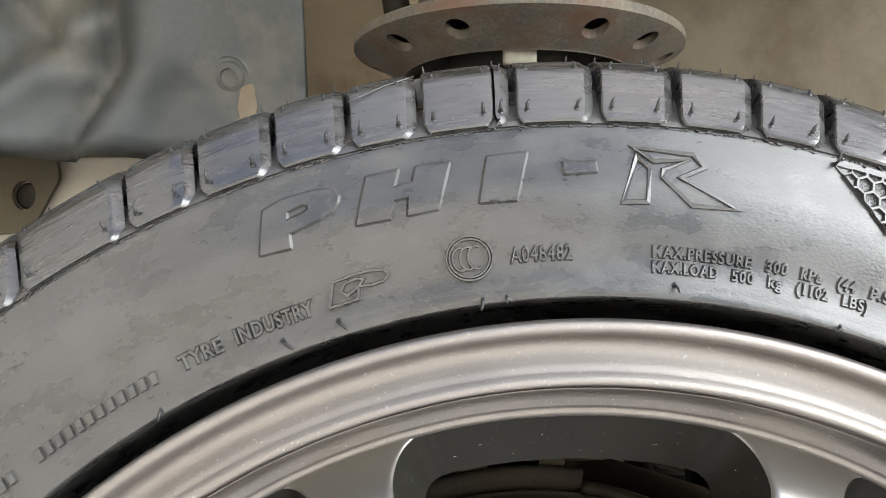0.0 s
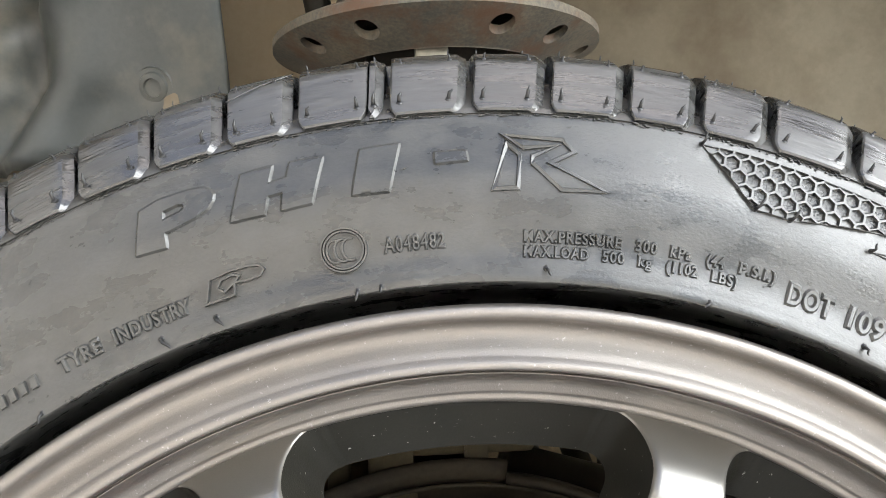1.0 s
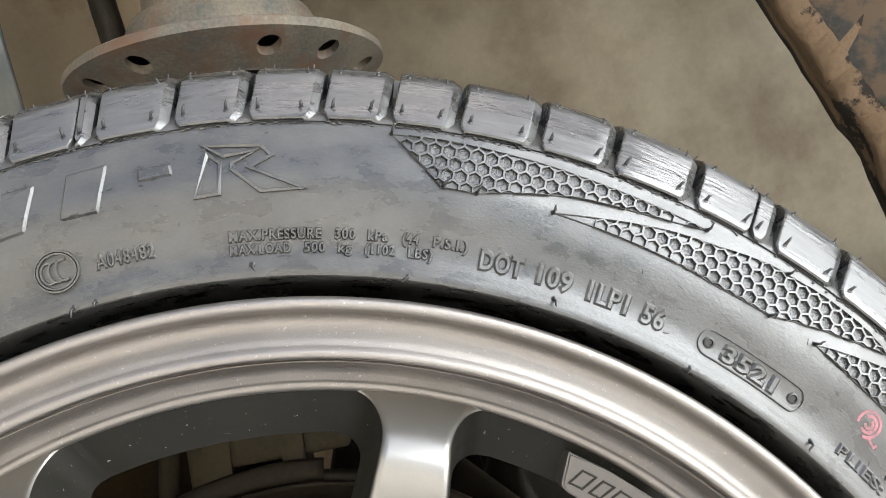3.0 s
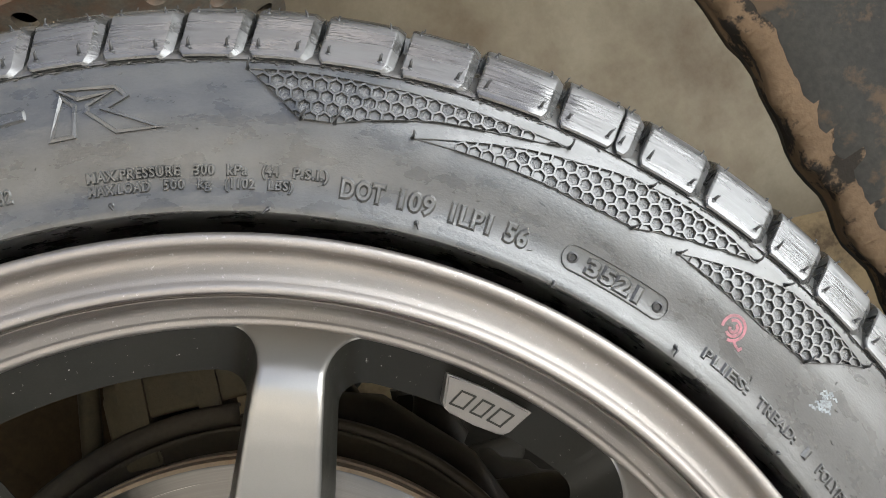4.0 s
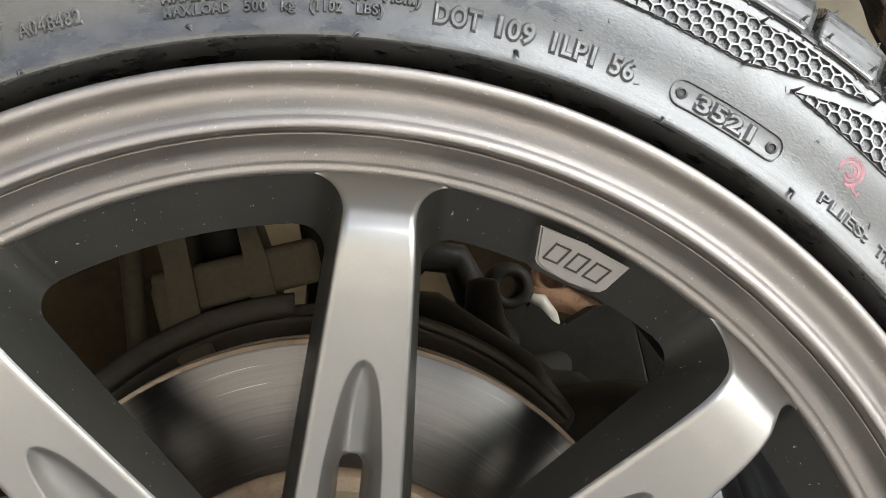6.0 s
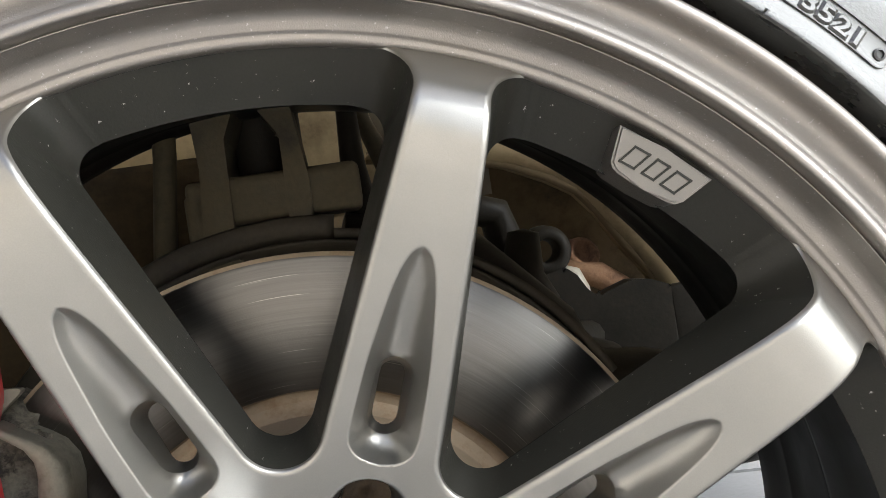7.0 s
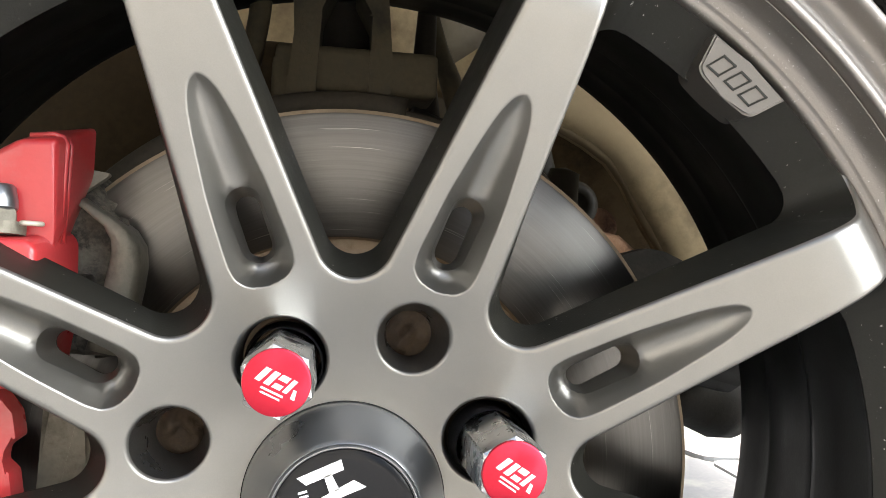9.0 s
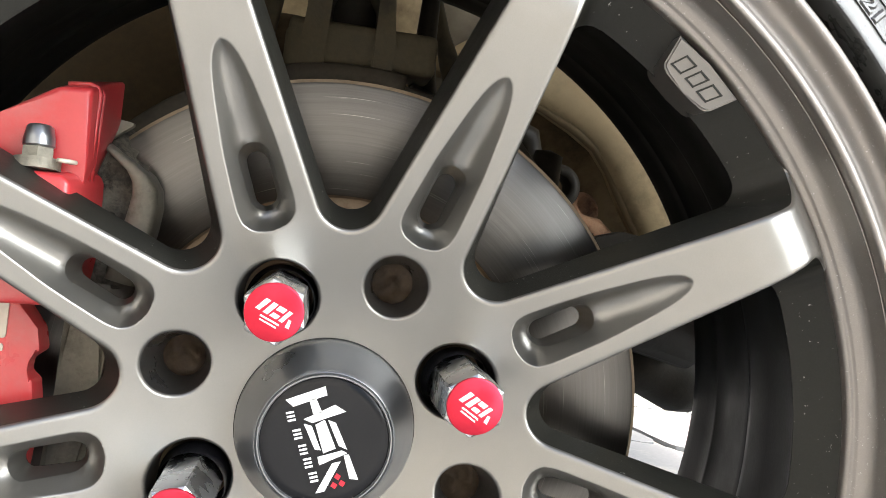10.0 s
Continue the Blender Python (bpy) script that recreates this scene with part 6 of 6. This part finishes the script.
adopt(part("stub", bm, CREAM, None, "cream painted stub"), rack)

# brake disc
disc = thing("brake_disc", "worn steel brake disc with rusty hat and edge", "brake disc", W(0, 0.09, 0))
bm = bmesh.new()
lathe(bm, W(0, 0, 0), (0, 1, 0), [(0.0868, 0.0895), (0.0875, 0.0885), (0.1325, 0.0885), (0.1335, 0.0890)], 160)
adopt(part("friction_ring", bm, DISC, None, "scored bright friction ring"), disc)
bm = bmesh.new()
lathe(bm, W(0, 0, 0), (0, 1, 0), [(0.1335, 0.0890), (0.1350, 0.0900), (0.1352, 0.0960), (0.1342, 0.0965), (0.1342, 0.1010), (0.1352, 0.1015), (0.1350, 0.1090), (0.0868, 0.1090)], 160)
TAN = material("tan_rust", (0.21, 0.155, 0.10), (0.28, 0.21, 0.14), 0.8, scale=90, fine=700, bump=0.5, grime=(0.17, 0.10, 0.05), grime_scale=60)
adopt(part("disc_edge", bm, TAN, None, "tan rusty edge", sharp=35), disc)
bm = bmesh.new()
lathe(bm, W(0, 0, 0), (0, 1, 0), [(0.0868, 0.0895), (0.0860, 0.0925), (0.0825, 0.0930), (0.0800, 0.0915), (0.0780, 0.0890), (0.0765, 0.0640), (0.0745, 0.0625), (0.0, 0.0620)], 120)
adopt(part("hat", bm, TAN, None, "tan rusty disc hat", sharp=35), disc)
for k, (r, p) in enumerate(OPEN_HOLES):
    c = Vector(P(r, p, 0))
    bm = bmesh.new()
    rings = []
    for i in range(9):
        rad = 0.0092 * i / 8
        ring = []
        for q in range(24 if i else 1):
            a = 2 * math.pi * q / 24
            x, z = c.x + rad * math.cos(a), c.z + rad * math.sin(a)
            ring.append(bm.verts.new((x, 0.0600 - 0.0060 * max(0, noise.noise((x * 210, k * 7, z * 210)) + 0.25) * (1 - (i / 8) ** 3) + 0.0012 * (i / 8), z)))
        rings.append(ring)
    for a, b in zip(rings, rings[1:]):
        for q in range(24):
            bm.faces.new((a[0], b[q], b[(q + 1) % 24]) if len(a) == 1 else (a[q], b[q], b[(q + 1) % 24], a[(q + 1) % 24]))
    adopt(part("rust_spot", bm, RUST, None, "lumpy brown rust in a free stud hole"), disc)
# dust shield behind it
shield = thing("dust_shield", "dark brown pressed dust shield behind the brake disc", "dust shield", W(0, 0.115, 0))
for name, low, high, rows_rz in (("plate", 28, 158, ((0.060, 0.154), (0.118, 0.150), (0.138, 0.144), (0.1405, 0.138))),
                                 ("rolled_edge", 82, 158, ((0.1405, 0.139), (0.1430, 0.1370), (0.1495, 0.1360), (0.1508, 0.139), (0.1500, 0.143))),
                                 ("narrow_edge", 28, 82, ((0.1405, 0.136), (0.1425, 0.1345), (0.1450, 0.1355), (0.1452, 0.142)))):
    bm = bmesh.new()
    seg = [radians(a) for a in np.linspace(low, high, 50)]
    rows_ = [[bm.verts.new(W(r * math.cos(q), y, r * math.sin(q))) for r, y in rows_rz] for q in seg]
    for a, b in zip(rows_, rows_[1:]):
        for k in range(len(rows_rz) - 1):
            bm.faces.new((a[k], b[k], b[k + 1], a[k + 1]))
    sh = part(name, bm, SHIELD)
    sol = sh.modifiers.new("thickness", "SOLIDIFY")
    sol.thickness = 0.0015
    adopt(sh, shield)

# caliper with a red cover
caliper = thing("brake_caliper", "cast brake caliper under a dusty red cover with white bars", "brake caliper", W(-0.12, 0.07, 0.05))


def cover(name, front_loop, back_loop, y0, y1, mat, label, bevel=0.003, steps=3):
    bm = bmesh.new()
    pairs = list(zip(front_loop, back_loop))
    prism(bm, pairs, lambda p: W(p[0][0], y0, p[0][1]), lambda p: W(p[1][0], y1, p[1][1]))
    edges = [e for e in bm.edges if min(v.co.y for v in e.verts) < y0 + 1e-5]
    bmesh.ops.bevel(bm, geom=edges, offset=bevel, segments=steps, affect="EDGES", profile=0.6)
    return adopt(part(name, bm, mat, None, label, sharp=40), caliper)


upper = cover("upper_cover", [(-0.190, 0.050), (-0.127, 0.098), (-0.107, 0.1105), (-0.0955, 0.1115), (-0.0950, 0.080), (-0.0950, 0.066), (-0.190, 0.040)],
              [(-0.190, 0.056), (-0.130, 0.104), (-0.110, 0.1170), (-0.0925, 0.1195), (-0.0925, 0.1025), (-0.1010, 0.076), (-0.190, 0.040)], 0.046, 0.078, CALIPER, "dusty red upper cover", 0.0022)
for depth, x in ((0.0535, -0.0946), (0.0570, -0.0943)):      # two ribs beside the front edge
    bm = bmesh.new()
    tube(bm, [W(-0.1060, depth, 0.1128), W(-0.0985, depth, 0.1136), W(x - 0.0012, depth, 0.1128), W(x, depth, 0.1105), W(x - 0.0004, depth, 0.096), W(x - 0.0012, depth, 0.078)], 0.0010, 8)
    sub(part("rib", bm, CALIPER), upper)
cover("ledge", [(-0.190, 0.060), (-0.150, 0.0800), (-0.0985, 0.0795), (-0.0955, 0.077), (-0.0950, 0.055), (-0.0965, 0.035), (-0.190, 0.030)],
      [(-0.190, 0.068), (-0.150, 0.0840), (-0.0975, 0.0835), (-0.0935, 0.080), (-0.0925, 0.055), (-0.0950, 0.035), (-0.190, 0.030)], 0.032, 0.068, CALIPER, "glossy red ledge", 0.0025)
bm = bmesh.new()
prism(bm, fillet([(-0.0985, 0.0945), (-0.0950, 0.1050), (-0.0865, 0.1040)], [0.0008] * 3, 3), lambda p: W(p[0], 0.0790, p[1]), lambda p: W(p[0], 0.0830, p[1]))
adopt(part("pad_tab", bm, CAST, None, "pale dusty pad tab", sharp=40), caliper)
low_cover = cover("front_cover", [(-0.190, 0.045), (-0.125, 0.040), (-0.113, 0.032), (-0.106, 0.024), (-0.1045, 0.016), (-0.1090, 0.0125), (-0.1095, 0.008), (-0.1060, 0.005), (-0.1045, -0.004), (-0.108, -0.050), (-0.190, -0.065)],
                  [(-0.190, 0.045), (-0.125, 0.041), (-0.112, 0.033), (-0.105, 0.024), (-0.1035, 0.016), (-0.108, 0.0125), (-0.1085, 0.008), (-0.1050, 0.005), (-0.1035, -0.004), (-0.107, -0.050), (-0.190, -0.065)],
                  0.052, 0.060, CALIPER, "dusty red front cover", 0.0012, 2)
for k, (z0, z1, x1) in enumerate(((0.033, 0.0195, -0.1165), (0.0175, 0.0145, -0.1170), (0.0112, 0.0082, -0.1175), (0.0048, 0.0018, -0.1180), (-0.0018, -0.0050, -0.1185), (-0.010, -0.024, -0.119))):
    bm = bmesh.new()
    loop = fillet([(-0.132, z1), (x1, z1), (x1, z0), (-0.132, z0)], [0.0010] * 4, 3)
    prism(bm, loop, lambda p: W(p[0], 0.0512, p[1]), lambda p: W(p[0], 0.0521, p[1]))
    sub(part("white_bar", bm, CREAM, None, "cream painted bar", flat=True), low_cover)
ROCKY = material("grimy_rough_casting", (0.075, 0.066, 0.050), (0.19, 0.172, 0.135), 0.8, metal=0.1, scale=130, fine=600, bump=1.0, fine_bump=0.6, spread=0.25,
                 grime=(0.035, 0.030, 0.024), grime_scale=90, grime_low=0.5, grime_high=0.6)
verts, faces = [], []
nu, nv = 22, 26
for a in range(nu):
    for b_ in range(nv):
        u, v = a / (nu - 1), b_ / (nv - 1)
        x = -0.112 + 0.030 * u + 0.002 * v
        z = 0.040 + (0.060 - 0.012 * u) * v
        y = 0.076 + 0.0035 * noise.noise((x * 110, 4, z * 110)) + 0.0008 * noise.noise((x * 420, 1, z * 420)) + 0.004 * u
        verts.append(W(x, y, z))
for a in range(nu - 1):
    for b_ in range(nv - 1):
        k = a * nv + b_
        faces.append((k, k + 1, k + nv + 1, k + nv))
rock = raw("rough_web", verts, faces, ROCKY, None, "grimy rough cast web")
sol = rock.modifiers.new("thickness", "SOLIDIFY")
sol.thickness, sol.offset = 0.02, -1
adopt(rock, caliper)
bm = bmesh.new()
way = [(-0.0955, 0.0938), (-0.0900, 0.0900), (-0.0850, 0.0866), (-0.0812, 0.0825), (-0.0793, 0.0780), (-0.0790, 0.0725), (-0.0802, 0.0640), (-0.0822, 0.0540), (-0.0845, 0.0420)]
wide = [0.0014, 0.0017, 0.0022, 0.0036, 0.0048, 0.0054, 0.0057, 0.0060, 0.0062]
round_ = lambda c: math.copysign(abs(c) ** 0.45, c)
rings = []
for k, ((x, z), w) in enumerate(zip(way, wide)):
    a, b_ = Vector(way[max(k - 1, 0)]), Vector(way[min(k + 1, len(way) - 1)])
    d = (b_ - a).normalized()
    side_ = Vector((-d.y, d.x)) * -1
    rings.append([bm.verts.new(W(x - side_.x * w * round_(math.cos(q)), 0.0800 - 0.0110 * round_(math.sin(q)), z - side_.y * w * round_(math.cos(q)))) for q in np.linspace(0, 2 * math.pi, 16, endpoint=False)])
for a, b_ in zip(rings, rings[1:]):
    for k in range(16):
        bm.faces.new((a[k], a[(k + 1) % 16], b_[(k + 1) % 16], b_[k]))
bm.faces.new(rings[0][::-1])
bm.faces.new(rings[-1])
adopt(part("flange", bm, CAST, None, "pale rounded cast flange"), caliper)
bm = bmesh.new()
box(bm, W(-0.0945, 0.0700, 0.0650), (0.010, 0.010, 0.007), bevel=0.001)
adopt(part("spring_tab", bm, DARK, None, "black spring tab", sharp=40), caliper)
bm = bmesh.new()
loop = fillet([(-0.104, 0.034), (-0.086, 0.030), (-0.0875, 0.0), (-0.092, -0.050), (-0.108, -0.050), (-0.1035, -0.002)], [0.004] * 6, 3)
prism(bm, loop, lambda p: W(p[0], 0.072, p[1]), lambda p: W(p[0], 0.098, p[1]))
bmesh.ops.bevel(bm, geom=[e for e in bm.edges if max(v.co.y for v in e.verts) < 0.08], offset=0.004, segments=3, affect="EDGES")
adopt(part("pad_holder", bm, CAST, None, "speckled cast pad holder", sharp=45), caliper)
c = Vector(W(-0.1092, 0.040, 0.0832))
axis = Vector((-0.05, 0.12, 1)).normalized()
bm = bmesh.new()
lathe(bm, c, axis, [(0.0, -0.003), (0.0078, -0.003), (0.0078, 0.0008), (0.0, 0.0008)], 24)
washer = adopt(part("washer", bm, CAST, None, "dull plated washer", sharp=35), caliper)
bm = bmesh.new()
loop = [Vector((0.0095 + 0.0032 * math.cos(q), -0.001 + 0.0045 * math.sin(q), 0)) for q in np.linspace(-2.0, 2.0, 12)]
tube(bm, [c + axis * 0.0012 + p for p in loop], 0.0008, 8)
adopt(part("clip_tab", bm, CREAM, None, "thin plated clip"), caliper)
bm = bmesh.new()
lathe(bm, c, axis, [(0.0, 0.0006), (0.0055, 0.0006), (0.0055, 0.0044), (0.0050, 0.0050), (0.0, 0.0050)], 6)
adopt(part("bolt_nut", bm, CAST, None, "dull plated hex nut", flat=True), caliper)
bm = bmesh.new()
lathe(bm, c, axis, [(0.0048, 0.0048), (0.0053, 0.0054), (0.0052, 0.0080), (0.0044, 0.0120), (0.0036, 0.0127), (0.0, 0.0128)], 28)
adopt(part("bolt_cap", bm, CAPRING, None, "dark chrome bolt cap", sharp=40), caliper)
